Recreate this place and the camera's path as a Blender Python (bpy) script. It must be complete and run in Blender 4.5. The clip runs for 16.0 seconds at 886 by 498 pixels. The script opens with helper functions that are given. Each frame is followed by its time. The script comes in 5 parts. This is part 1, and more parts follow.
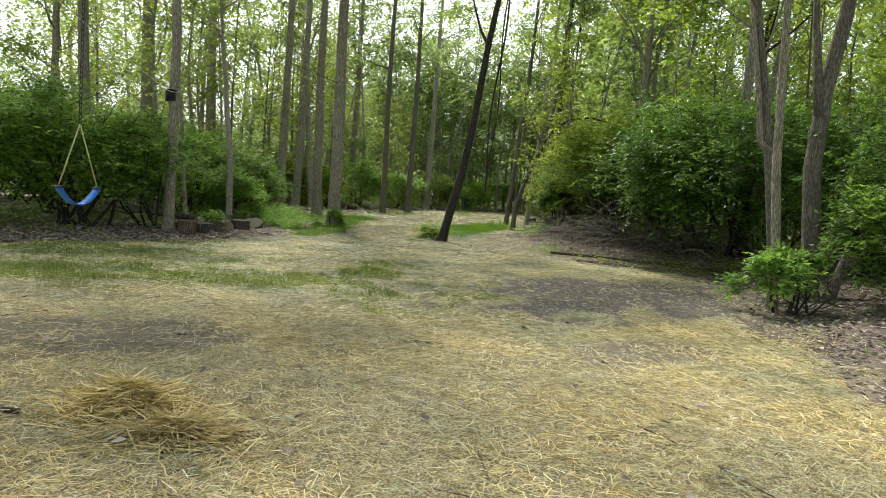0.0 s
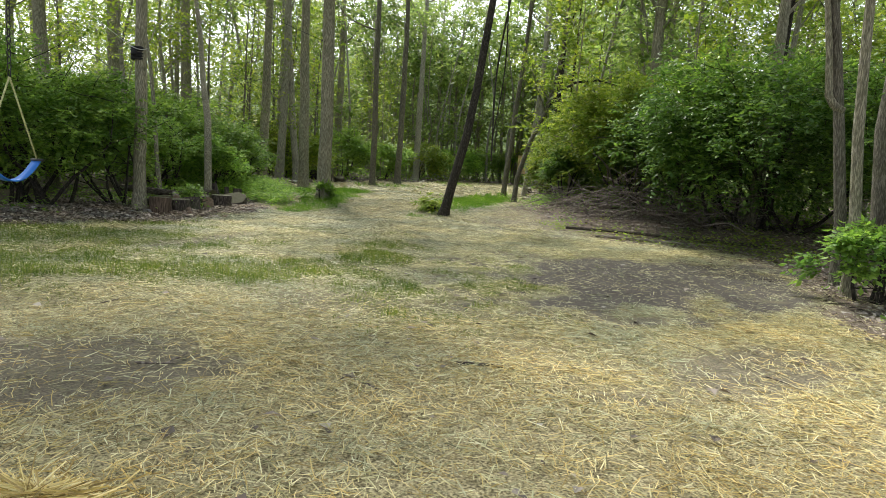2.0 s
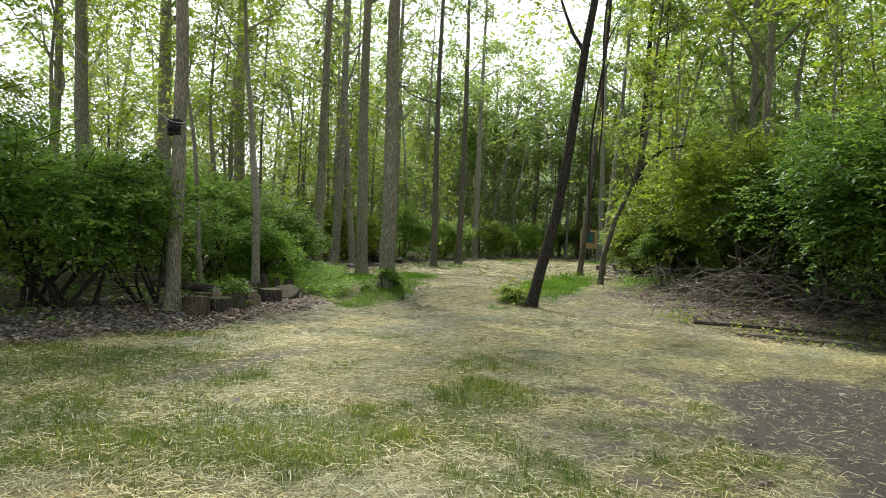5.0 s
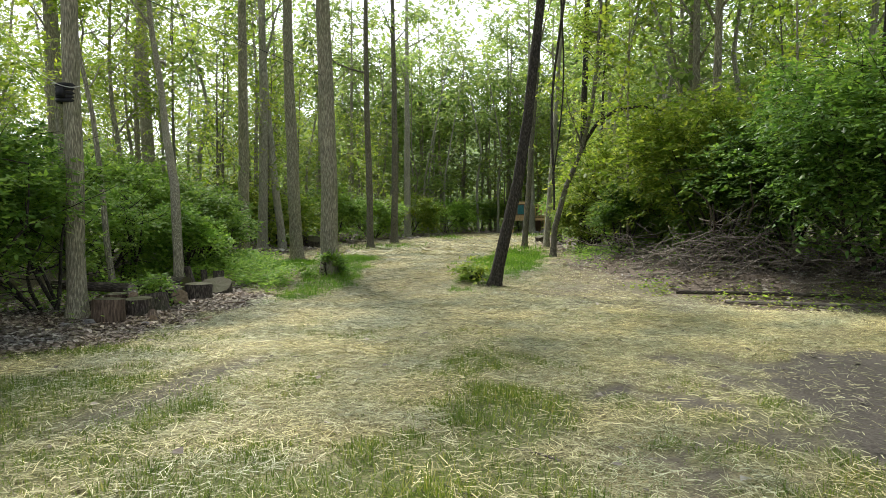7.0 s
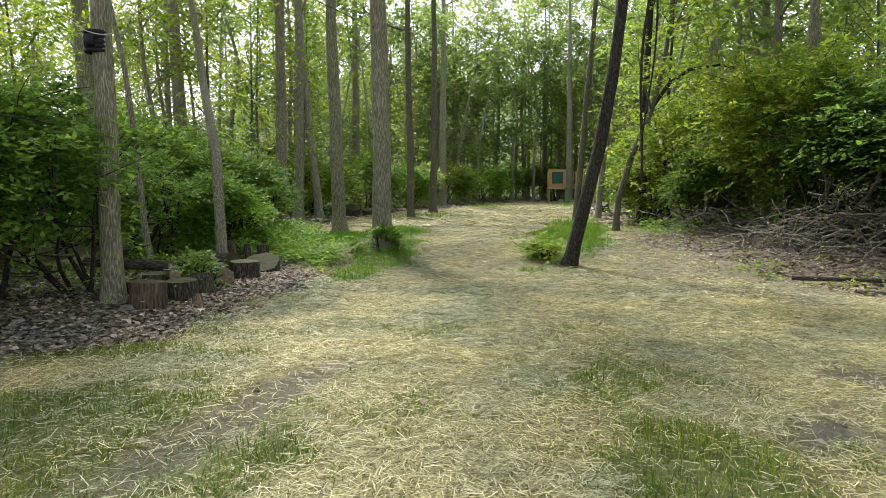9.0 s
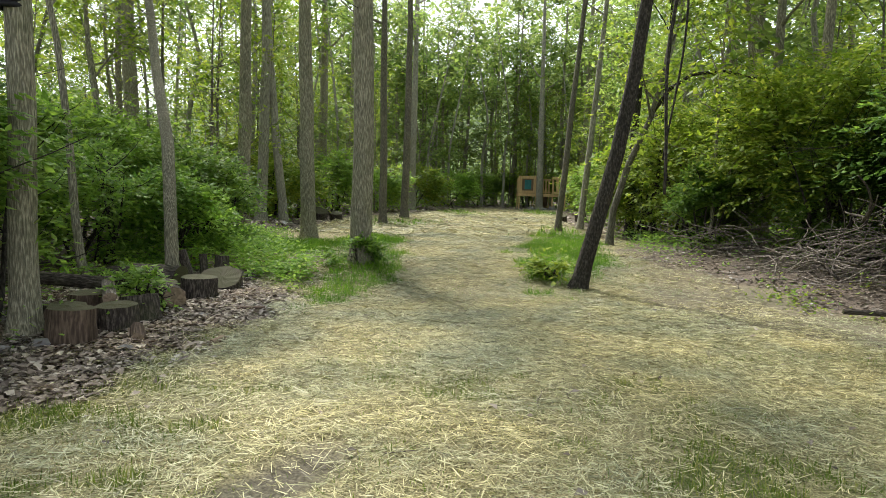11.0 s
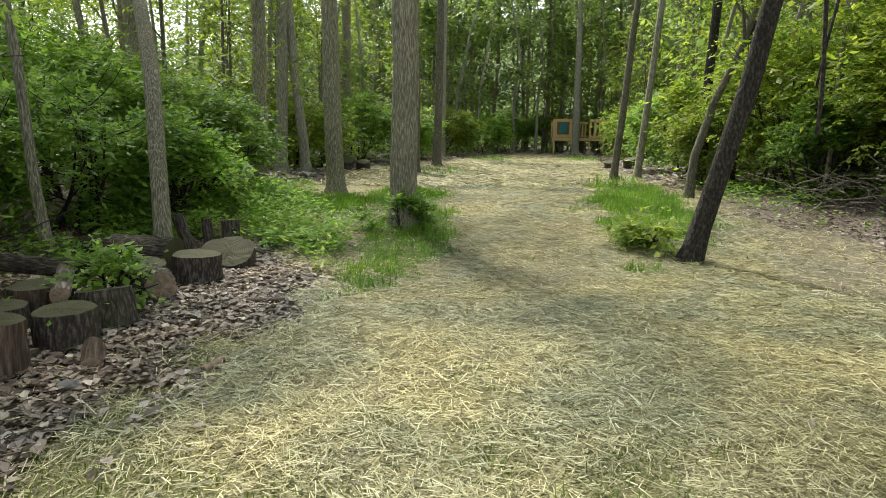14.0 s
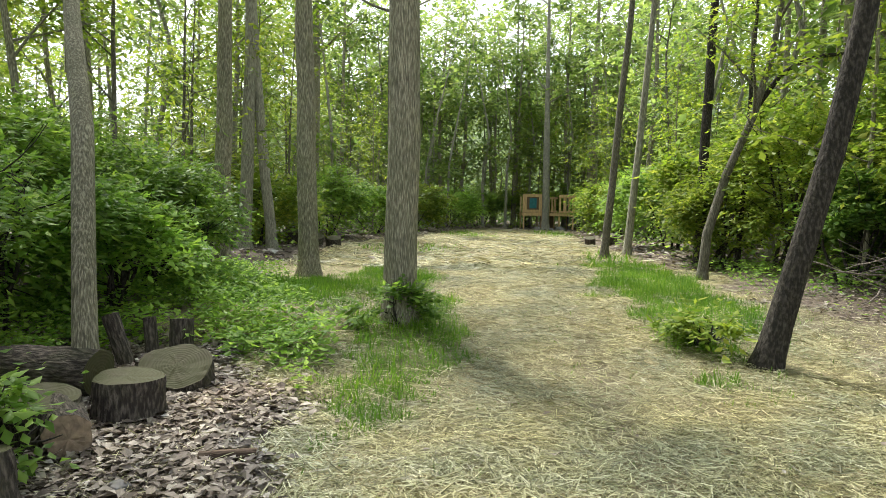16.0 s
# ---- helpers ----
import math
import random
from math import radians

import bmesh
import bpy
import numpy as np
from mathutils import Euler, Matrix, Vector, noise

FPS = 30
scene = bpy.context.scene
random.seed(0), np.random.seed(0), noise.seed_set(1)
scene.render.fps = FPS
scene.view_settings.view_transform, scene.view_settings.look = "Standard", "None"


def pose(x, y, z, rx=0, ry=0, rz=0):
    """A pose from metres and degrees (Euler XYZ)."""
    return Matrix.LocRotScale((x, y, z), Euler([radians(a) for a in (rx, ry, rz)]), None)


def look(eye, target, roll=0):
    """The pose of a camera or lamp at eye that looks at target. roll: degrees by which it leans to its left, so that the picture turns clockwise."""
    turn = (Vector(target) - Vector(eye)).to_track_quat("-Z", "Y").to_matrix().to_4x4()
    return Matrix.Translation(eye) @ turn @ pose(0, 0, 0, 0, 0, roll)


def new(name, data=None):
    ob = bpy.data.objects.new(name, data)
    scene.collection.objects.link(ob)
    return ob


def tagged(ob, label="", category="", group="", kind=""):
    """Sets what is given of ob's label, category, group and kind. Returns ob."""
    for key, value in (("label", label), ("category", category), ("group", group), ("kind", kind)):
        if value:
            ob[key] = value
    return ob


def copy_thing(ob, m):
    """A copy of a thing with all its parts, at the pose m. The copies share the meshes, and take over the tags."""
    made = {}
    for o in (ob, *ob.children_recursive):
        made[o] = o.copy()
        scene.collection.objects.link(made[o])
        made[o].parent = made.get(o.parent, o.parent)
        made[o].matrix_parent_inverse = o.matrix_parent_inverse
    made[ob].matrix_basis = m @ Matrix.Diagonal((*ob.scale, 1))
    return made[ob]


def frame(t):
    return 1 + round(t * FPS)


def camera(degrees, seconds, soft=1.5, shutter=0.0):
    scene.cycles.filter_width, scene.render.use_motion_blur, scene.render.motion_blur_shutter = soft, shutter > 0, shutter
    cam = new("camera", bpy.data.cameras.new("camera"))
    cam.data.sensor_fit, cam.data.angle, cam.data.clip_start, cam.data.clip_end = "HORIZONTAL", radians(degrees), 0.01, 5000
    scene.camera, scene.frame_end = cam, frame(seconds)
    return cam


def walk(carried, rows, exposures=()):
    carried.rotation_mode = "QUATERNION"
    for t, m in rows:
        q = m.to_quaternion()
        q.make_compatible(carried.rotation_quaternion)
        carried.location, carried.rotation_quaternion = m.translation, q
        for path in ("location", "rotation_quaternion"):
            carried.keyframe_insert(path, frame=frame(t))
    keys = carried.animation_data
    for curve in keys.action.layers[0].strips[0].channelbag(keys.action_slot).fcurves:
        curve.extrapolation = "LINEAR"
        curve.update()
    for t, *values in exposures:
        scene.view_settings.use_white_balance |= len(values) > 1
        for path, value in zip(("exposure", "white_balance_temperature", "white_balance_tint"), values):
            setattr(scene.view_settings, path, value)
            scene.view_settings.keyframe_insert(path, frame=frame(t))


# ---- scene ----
cam = camera(69.7, 16.0, 0.75)
PATH = [
    (0, (1.323, 0.67, 1.309), (1.035, 2.643, 1.148), 4.3),
    (0.5, (1.173, 0.967, 1.339), (0.932, 2.945, 1.16), 2.8),
    (1, (1.031, 1.384, 1.345), (0.729, 3.354, 1.183), 0.4),
    (1.5, (0.828, 1.797, 1.282), (0.501, 3.761, 1.096), 2.1),
    (2, (0.63, 2.089, 1.275), (0.4, 4.06, 1.026), 3.8),
    (2.5, (0.361, 2.482, 1.236), (-0.052, 4.428, 1.028), 4.4),
    (3, (0.268, 3.087, 1.218), (-0.093, 5.043, 1.007), 5.4),
    (3.5, (0.066, 3.342, 1.259), (-0.249, 5.304, 1.027), 3.0),
    (4, (-0.151, 3.732, 1.337), (-0.597, 5.675, 1.183), 1.2),
    (4.5, (-0.327, 4.189, 1.426), (-0.767, 6.139, 1.402), 2.2),
    (7, (-1.316, 5.911, 1.369), (-1.478, 7.903, 1.28), -0.5),
    (7.5, (-1.54, 6.164, 1.399), (-1.782, 8.144, 1.252), 0.6),
    (8, (-1.804, 6.589, 1.401), (-2.008, 8.571, 1.23), 0.7),
    (8.5, (-2.043, 6.776, 1.407), (-2.196, 8.757, 1.175), -1.2),
    (9, (-2.212, 7.145, 1.448), (-2.448, 9.122, 1.256), -0.1),
    (11.5, (-2.998, 8.914, 1.5), (-3.093, 10.904, 1.32), 1.8),
    (12, (-3.066, 9.213, 1.46), (-3.169, 11.198, 1.238), 0.9),
    (12.5, (-3.087, 9.612, 1.49), (-3.149, 11.602, 1.303), 0.2),
    (13, (-3.25, 9.982, 1.438), (-3.29, 11.967, 1.198), 1.5),
    (13.5, (-3.433, 10.313, 1.49), (-3.449, 12.287, 1.169), 3.7),
    (14, (-3.571, 10.809, 1.463), (-3.747, 12.77, 1.115), 1.0),
    (14.5, (-3.744, 11.278, 1.42), (-3.91, 13.249, 1.122), 0.0),
    (15, (-3.966, 11.609, 1.482), (-3.98, 13.599, 1.28), 1.7),
    (15.5, (-4.162, 11.96, 1.492), (-4.207, 13.953, 1.321), 0.9),
    (16, (-4.219, 12.385, 1.473), (-4.281, 14.38, 1.356), 1.2),
]
walk(cam, [(t, look(eye, target, roll)) for t, eye, target, roll in PATH], [(0, 0.88), (2, 0.97), (3.5, 0.77), (4.5, 0.85), (7.5, 1.08), (9, 1.1), (12.5, 1.12), (14.5, 1.15), (16, 1.4)])

# ---- light ----
SUN_AZ, SUN_EL = math.atan2(0.83, -0.52), radians(55)
to_sun = Vector((math.cos(SUN_AZ) * math.cos(SUN_EL), math.sin(SUN_AZ) * math.cos(SUN_EL), math.sin(SUN_EL)))
world = bpy.data.worlds.new("sky")
scene.world = world
world.use_nodes = True
wn = world.node_tree
sky = wn.nodes.new("ShaderNodeTexSky")
sky.sky_type, sky.sun_disc = "NISHITA", False
sky.sun_elevation, sky.sun_rotation = SUN_EL, math.pi / 2 - SUN_AZ
sky.dust_density, sky.air_density, sky.ozone_density = 2.0, 1.0, 0.5
hsv = wn.nodes.new("ShaderNodeHueSaturation")
hsv.inputs["Saturation"].default_value = 0.35
wn.links.new(sky.outputs[0], hsv.inputs["Color"])
wn.links.new(hsv.outputs[0], wn.nodes["Background"].inputs["Color"])
wn.nodes["Background"].inputs["Strength"].default_value = 0.15
sun = new("sun", bpy.data.lights.new("sun", "SUN"))
sun.data.energy, sun.data.angle, sun.data.color = 3.0, radians(7.0), (1.0, 0.96, 0.89)
sun.matrix_world = look((0, 0, 40), Vector((0, 0, 40)) - to_sun)


# ---- materials ----
def material(name, rough=0.8):
    m = bpy.data.materials.new(name)
    m.use_nodes = True
    b = m.node_tree.nodes["Principled BSDF"]
    b.inputs["Roughness"].default_value = rough
    b.inputs["Specular IOR Level"].default_value = 0.25
    return m, m.node_tree, b


def node(nt, kind, **inputs):
    n = nt.nodes.new(kind)
    for k, v in inputs.items():
        n.inputs[k.replace("_", " ")].default_value = v
    return n


def ramp(nt, src, stops):
    r = nt.nodes.new("ShaderNodeValToRGB")
    while len(r.color_ramp.elements) < len(stops):
        r.color_ramp.elements.new(0.5)
    for e, (p, c) in zip(r.color_ramp.elements, stops):
        e.position, e.color = p, (*c, 1)
    nt.links.new(src, r.inputs[0])
    return r.outputs[0]


def mixed(nt, fac, a, b, blend="MIX"):
    n = nt.nodes.new("ShaderNodeMix")
    n.data_type, n.blend_type = "RGBA", blend
    for i, v in ((0, fac), (6, a), (7, b)):
        if isinstance(v, (int, float)):
            n.inputs[i].default_value = v
        elif isinstance(v, tuple):
            n.inputs[i].default_value = (*v, 1)
        else:
            nt.links.new(v, n.inputs[i])
    return n.outputs[2]


def noise_at(nt, scale, detail=4, stretch=None, coords="Object"):
    tc = nt.nodes.new("ShaderNodeTexCoord")
    n = node(nt, "ShaderNodeTexNoise", Scale=scale, Detail=detail)
    if stretch:
        mp = nt.nodes.new("ShaderNodeMapping")
        mp.inputs["Scale"].default_value = stretch
        nt.links.new(tc.outputs[coords], mp.inputs[0])
        nt.links.new(mp.outputs[0], n.inputs["Vector"])
    else:
        nt.links.new(tc.outputs[coords], n.inputs["Vector"])
    return n.outputs["Fac"]


def bump(nt, b, height, strength, dist):
    n = node(nt, "ShaderNodeBump", Strength=strength, Distance=dist)
    nt.links.new(height, n.inputs["Height"])
    nt.links.new(n.outputs[0], b.inputs["Normal"])


def leaf_material(name, stops, glow, share=0.45, rough=0.5, patchy=0.9):
    """Leaf blades: each its own tone, with light coming through them."""
    m, nt, b = material(name, rough)
    g = nt.nodes.new("ShaderNodeNewGeometry")
    info = nt.nodes.new("ShaderNodeObjectInfo")
    col = ramp(nt, g.outputs["Random Per Island"], stops)
    h = nt.nodes.new("ShaderNodeHueSaturation")
    mr = node(nt, "ShaderNodeMapRange", To_Min=0.75, To_Max=1.2)
    nt.links.new(info.outputs["Random"], mr.inputs["Value"])
    nt.links.new(mr.outputs[0], h.inputs["Value"])
    patch = ramp(nt, noise_at(nt, patchy, 2), [(0.35, (0.72, 0.78, 0.8)), (0.65, (1.22, 1.15, 1.0))])
    nt.links.new(mixed(nt, 1.0, col, patch, "MULTIPLY"), h.inputs["Color"])
    nt.links.new(h.outputs[0], b.inputs["Base Color"])
    tr = nt.nodes.new("ShaderNodeBsdfTranslucent")
    nt.links.new(mixed(nt, 1.0, h.outputs[0], glow, "MULTIPLY"), tr.inputs["Color"])
    ms = nt.nodes.new("ShaderNodeMixShader")
    ms.inputs[0].default_value = share
    nt.links.new(b.outputs[0], ms.inputs[1])
    nt.links.new(tr.outputs[0], ms.inputs[2])
    nt.links.new(ms.outputs[0], nt.nodes["Material Output"].inputs["Surface"])
    return m


LEAF = leaf_material("bush_leaf", [(0, (0.085, 0.165, 0.036)), (0.5, (0.15, 0.265, 0.054)), (1, (0.25, 0.37, 0.085))], (1.6, 1.6, 1.0), 0.5)
# LEAF darkened: the shade on the right-hand bushes is put into this colour.
LEAF_SHADED = leaf_material("shade_toned_leaf", [(0, (0.045, 0.1, 0.024)), (0.5, (0.085, 0.17, 0.036)), (1, (0.18, 0.29, 0.066))], (1.5, 1.5, 0.9), 0.42, 0.42)
LEAF_YOUNG = leaf_material("young_leaf", [(0, (0.12, 0.20, 0.025)), (0.6, (0.22, 0.31, 0.045)), (1, (0.35, 0.40, 0.085))], (1.45, 1.45, 0.9), 0.5)
# LEAF raised in tone: light on left and far plants, put into the colour.
LEAF_LIT = leaf_material("brightened_shrub_leaf", [(0, (0.12, 0.225, 0.045)), (0.5, (0.20, 0.34, 0.065)), (1, (0.31, 0.45, 0.10))], (1.5, 1.5, 1.0), 0.5)
LEAF_HIGH = leaf_material("canopy_leaf", [(0, (0.11, 0.185, 0.055)), (0.6, (0.205, 0.29, 0.09)), (1, (0.31, 0.385, 0.135))], (1.45, 1.45, 1.05), 0.52)
GRASS = leaf_material("grass_blade", [(0, (0.09, 0.15, 0.025)), (0.6, (0.18, 0.27, 0.045)), (0.85, (0.28, 0.33, 0.08)), (1, (0.42, 0.40, 0.16))], (1.3, 1.3, 0.8), 0.35)
LUSH = leaf_material("lush_grass_blade", [(0, (0.09, 0.20, 0.025)), (0.6, (0.16, 0.33, 0.04)), (1, (0.26, 0.42, 0.07))], (1.4, 1.4, 0.8), 0.4)
STRAW = leaf_material("straw_stalk", [(0, (0.13, 0.126, 0.072)), (0.35, (0.31, 0.298, 0.168)), (0.7, (0.50, 0.482, 0.29)), (1, (0.70, 0.685, 0.455))], (1.0, 0.95, 0.8), 0.15, 0.45)
GOLD = leaf_material("golden_straw", [(0, (0.24, 0.17, 0.06)), (0.35, (0.57, 0.435, 0.16)), (0.7, (0.79, 0.645, 0.275)), (1, (0.92, 0.83, 0.48))], (1.0, 0.95, 0.8), 0.15, 0.45)
DEAD = leaf_material("dead_leaf", [(0, (0.085, 0.066, 0.056)), (0.4, (0.22, 0.182, 0.16)), (0.8, (0.40, 0.35, 0.315)), (1, (0.62, 0.575, 0.53))], (1.0, 0.9, 0.7), 0.1, 0.6)


def bark_material(name, dark, light, ridge=85.0, depth=0.02, moss=0.0, grain=0.13):
    m, nt, b = material(name, 0.9)
    f = noise_at(nt, 1.0, 5, (ridge, ridge, ridge * grain))
    big = noise_at(nt, 1.6, 3)
    fine = noise_at(nt, 60.0, 3)
    col = ramp(nt, f, [(0.3, tuple(c * 0.55 for c in dark)), (0.48, dark), (0.68, light)])
    col = mixed(nt, 0.35, col, ramp(nt, big, [(0.3, (0.55, 0.52, 0.5)), (0.7, (1.15, 1.1, 1.0))]), "MULTIPLY")
    if moss:
        g = ramp(nt, noise_at(nt, 3.0, 4), [(0.45, (0, 0, 0)), (0.65, (moss, moss, moss))])
        col = mixed(nt, g, col, (0.09, 0.11, 0.045))
    nt.links.new(col, b.inputs["Base Color"])
    mx = nt.nodes.new("ShaderNodeMath")
    mx.operation = "MULTIPLY_ADD"
    mx.inputs[1].default_value = 0.25
    nt.links.new(fine, mx.inputs[0])
    nt.links.new(f, mx.inputs[2])
    bump(nt, b, mx.outputs[0], 0.9, depth)
    return m


BARK = bark_material("grey_bark", (0.20, 0.188, 0.138), (0.46, 0.438, 0.33), moss=0.2)
BARK_DARK = bark_material("dark_scaly_bark", (0.03, 0.027, 0.022), (0.085, 0.076, 0.063), 44, 0.025, 0.0, 0.4)
BARK_MID = bark_material("dull_brown_bark", (0.115, 0.106, 0.084), (0.27, 0.254, 0.205), moss=0.2)
BARK_PALE = bark_material("pale_bark", (0.23, 0.225, 0.18), (0.42, 0.41, 0.34), 55, 0.012)
BARK_LOG = bark_material("log_bark", (0.055, 0.046, 0.04), (0.17, 0.145, 0.122), 52, 0.035, 0.3, 0.25)
BARK_RED = bark_material("reddish_log_bark", (0.085, 0.06, 0.045), (0.20, 0.15, 0.11), 40, 0.02)
TWIG = bark_material("dead_twig", (0.14, 0.12, 0.105), (0.34, 0.305, 0.27), 40, 0.004)


def cut_wood():
    m, nt, b = material("sawn_log_end", 0.75)
    tc = nt.nodes.new("ShaderNodeTexCoord")
    w = node(nt, "ShaderNodeTexWave", Scale=14.0, Distortion=3.5, Detail=3.0)
    w.wave_type, w.rings_direction = "RINGS", "Z"
    nt.links.new(tc.outputs["Object"], w.inputs["Vector"])
    col = ramp(nt, w.outputs["Fac"], [(0, (0.055, 0.045, 0.027)), (1, (0.09, 0.073, 0.045))])
    col = mixed(nt, ramp(nt, noise_at(nt, 6, 5), [(0.28, (0.25, 0.25, 0.25)), (0.55, (0.92, 0.92, 0.92))]), col, (0.062, 0.064, 0.026))
    nt.links.new(col, b.inputs["Base Color"])
    bump(nt, b, w.outputs["Fac"], 0.4, 0.004)
    return m


def plain(name, col, rough=0.6, var=0.25, scale=8.0, metal=0.0):
    m, nt, b = material(name, rough)
    f = noise_at(nt, scale, 5)
    lo, hi = tuple(c * (1 - var) for c in col), tuple(min(1, c * (1 + var)) for c in col)
    nt.links.new(ramp(nt, f, [(0.3, lo), (0.7, hi)]), b.inputs["Base Color"])
    b.inputs["Metallic"].default_value = metal
    bump(nt, b, f, 0.3, 0.003)
    return m


def lumber(name, col):
    m, nt, b = material(name, 0.7)
    f = noise_at(nt, 1.0, 5, (30, 30, 3.0))
    info = nt.nodes.new("ShaderNodeObjectInfo")
    c = ramp(nt, f, [(0.3, tuple(v * 0.7 for v in col)), (0.7, tuple(v * 1.15 for v in col))])
    c = mixed(nt, info.outputs["Random"], c, mixed(nt, 1.0, c, (0.82, 0.80, 0.78), "MULTIPLY"))
    nt.links.new(c, b.inputs["Base Color"])
    bump(nt, b, f, 0.3, 0.003)
    return m


CUT = cut_wood()
CUT_FRESH = plain("fresh_cut_wood", (0.24, 0.18, 0.125), 0.7, 0.4, 22)
LUMBER = lumber("new_lumber", (0.66, 0.46, 0.22))
LUMBER_DARK = lumber("dark_lumber", (0.22, 0.15, 0.09))
BLUE = plain("blue_plastic", (0.03, 0.16, 0.55), 0.35, 0.15)
ROPE = plain("yellowed_rope", (0.42, 0.42, 0.20), 0.9, 0.3, 90)
CHAIN = plain("dark_chain", (0.05, 0.05, 0.05), 0.5, 0.3, 60, 0.7)
STRAP = plain("black_strap", (0.015, 0.015, 0.017), 0.6, 0.3, 30)
WHITE_CORD = plain("white_cord", (0.55, 0.55, 0.53), 0.8, 0.2, 60)
TEAL = plain("teal_panel", (0.03, 0.16, 0.17), 0.4, 0.3, 5)
STONE = plain("grey_fieldstone", (0.22, 0.21, 0.20), 0.9, 0.4, 9)


# ---- the lie of the land ----
def vnoise(x, y, scale, seed=0):
    """Smooth value noise, 0 to 1, over arrays of places."""
    table = np.random.RandomState(seed).rand(128, 128)
    u, v = np.asarray(x, float) * scale + 1000.37, np.asarray(y, float) * scale + 1000.71
    i, j = np.floor(u).astype(int), np.floor(v).astype(int)
    fu, fv = u - i, v - j
    fu, fv = fu * fu * (3 - 2 * fu), fv * fv * (3 - 2 * fv)
    a, b = table[i % 128, j % 128], table[(i + 1) % 128, j % 128]
    c, d = table[i % 128, (j + 1) % 128], table[(i + 1) % 128, (j + 1) % 128]
    return (a * (1 - fu) + b * fu) * (1 - fv) + (c * (1 - fu) + d * fu) * fv


def step(a, b, v):
    s = np.clip((np.asarray(v, float) - a) / (b - a), 0, 1)
    return s * s * (3 - 2 * s)


CLEARING = [(-9.5, -6), (-9.0, 5), (-8.0, 9), (-6.9, 10.6), (-6.3, 12), (-5.75, 13.6), (-5.4, 15), (-5.7, 16.2), (-5.9, 17.8),
            (-8.2, 20.5), (-8.8, 25), (-8.2, 28), (-9.0, 34), (-7, 42), (-4.8, 52), (-3, 58), (4.5, 59), (2.4, 54), (1.3, 42),
            (0.8, 37), (0.8, 30), (1.0, 25), (0.1, 21.8), (1.0, 19.6), (1.5, 17.2), (2.5, 16.0), (4.9, 14.9), (5.0, 11.6), (4.1, 9.2),
            (3.9, 6), (5.5, 2), (6, -6)]


def inside(x, y):
    """How far, in metres, places lie inside the clearing (minus: outside)."""
    x, y = np.asarray(x, float), np.asarray(y, float)
    best, hit = np.full(x.shape, 1e9), np.zeros(x.shape, bool)
    for (ax, ay), (bx, by) in zip(CLEARING, CLEARING[1:] + CLEARING[:1]):
        s = np.clip(((x - ax) * (bx - ax) + (y - ay) * (by - ay)) / ((bx - ax) ** 2 + (by - ay) ** 2), 0, 1)
        best = np.minimum(best, np.hypot(x - ax - s * (bx - ax), y - ay - s * (by - ay)))
        hit ^= ((ay > y) != (by > y)) & (x < (bx - ax) * (y - ay) / (by - ay + 1e-12) + ax)
    return np.where(hit, best, -best)


def oval(x, y, cx, cy, rx, ry, turn=0.0):
    """1 in the middle of an oval patch, 0 at its rim."""
    c, s = math.cos(radians(turn)), math.sin(radians(turn))
    u, v = (x - cx) * c + (y - cy) * s, -(x - cx) * s + (y - cy) * c
    w = 0.6 * (vnoise(x, y, 1.3, 5) - 0.5) + 0.6 * (vnoise(x, y, 4.0, 6) - 0.5)
    return 1 - step(0.75, 1.12, np.hypot(u / rx, v / ry) + w)


def height(x, y):
    x, y = np.asarray(x, float), np.asarray(y, float)
    d = inside(x, y)
    h = 0.24 * step(17.2, 20.5, y) + 0.05 * step(28, 60, y)
    h = h + np.where((x > 0) & (y < 26), 0.30, 0.05) * step(0.1, 2.2, -d)
    h = h + 0.05 * (vnoise(x, y, 0.6, 1) - 0.5) + 0.025 * (vnoise(x, y, 2.2, 2) - 0.5)
    h = h - 0.035 * oval(x, y, -3.0, 18.5, 0.18, 3.5, -4) - 0.03 * oval(x, y, -3.95, 11.2, 0.25, 1.3, -12)
    return h


def at(x, y):
    return float(height(np.array([x]), np.array([y]))[0])


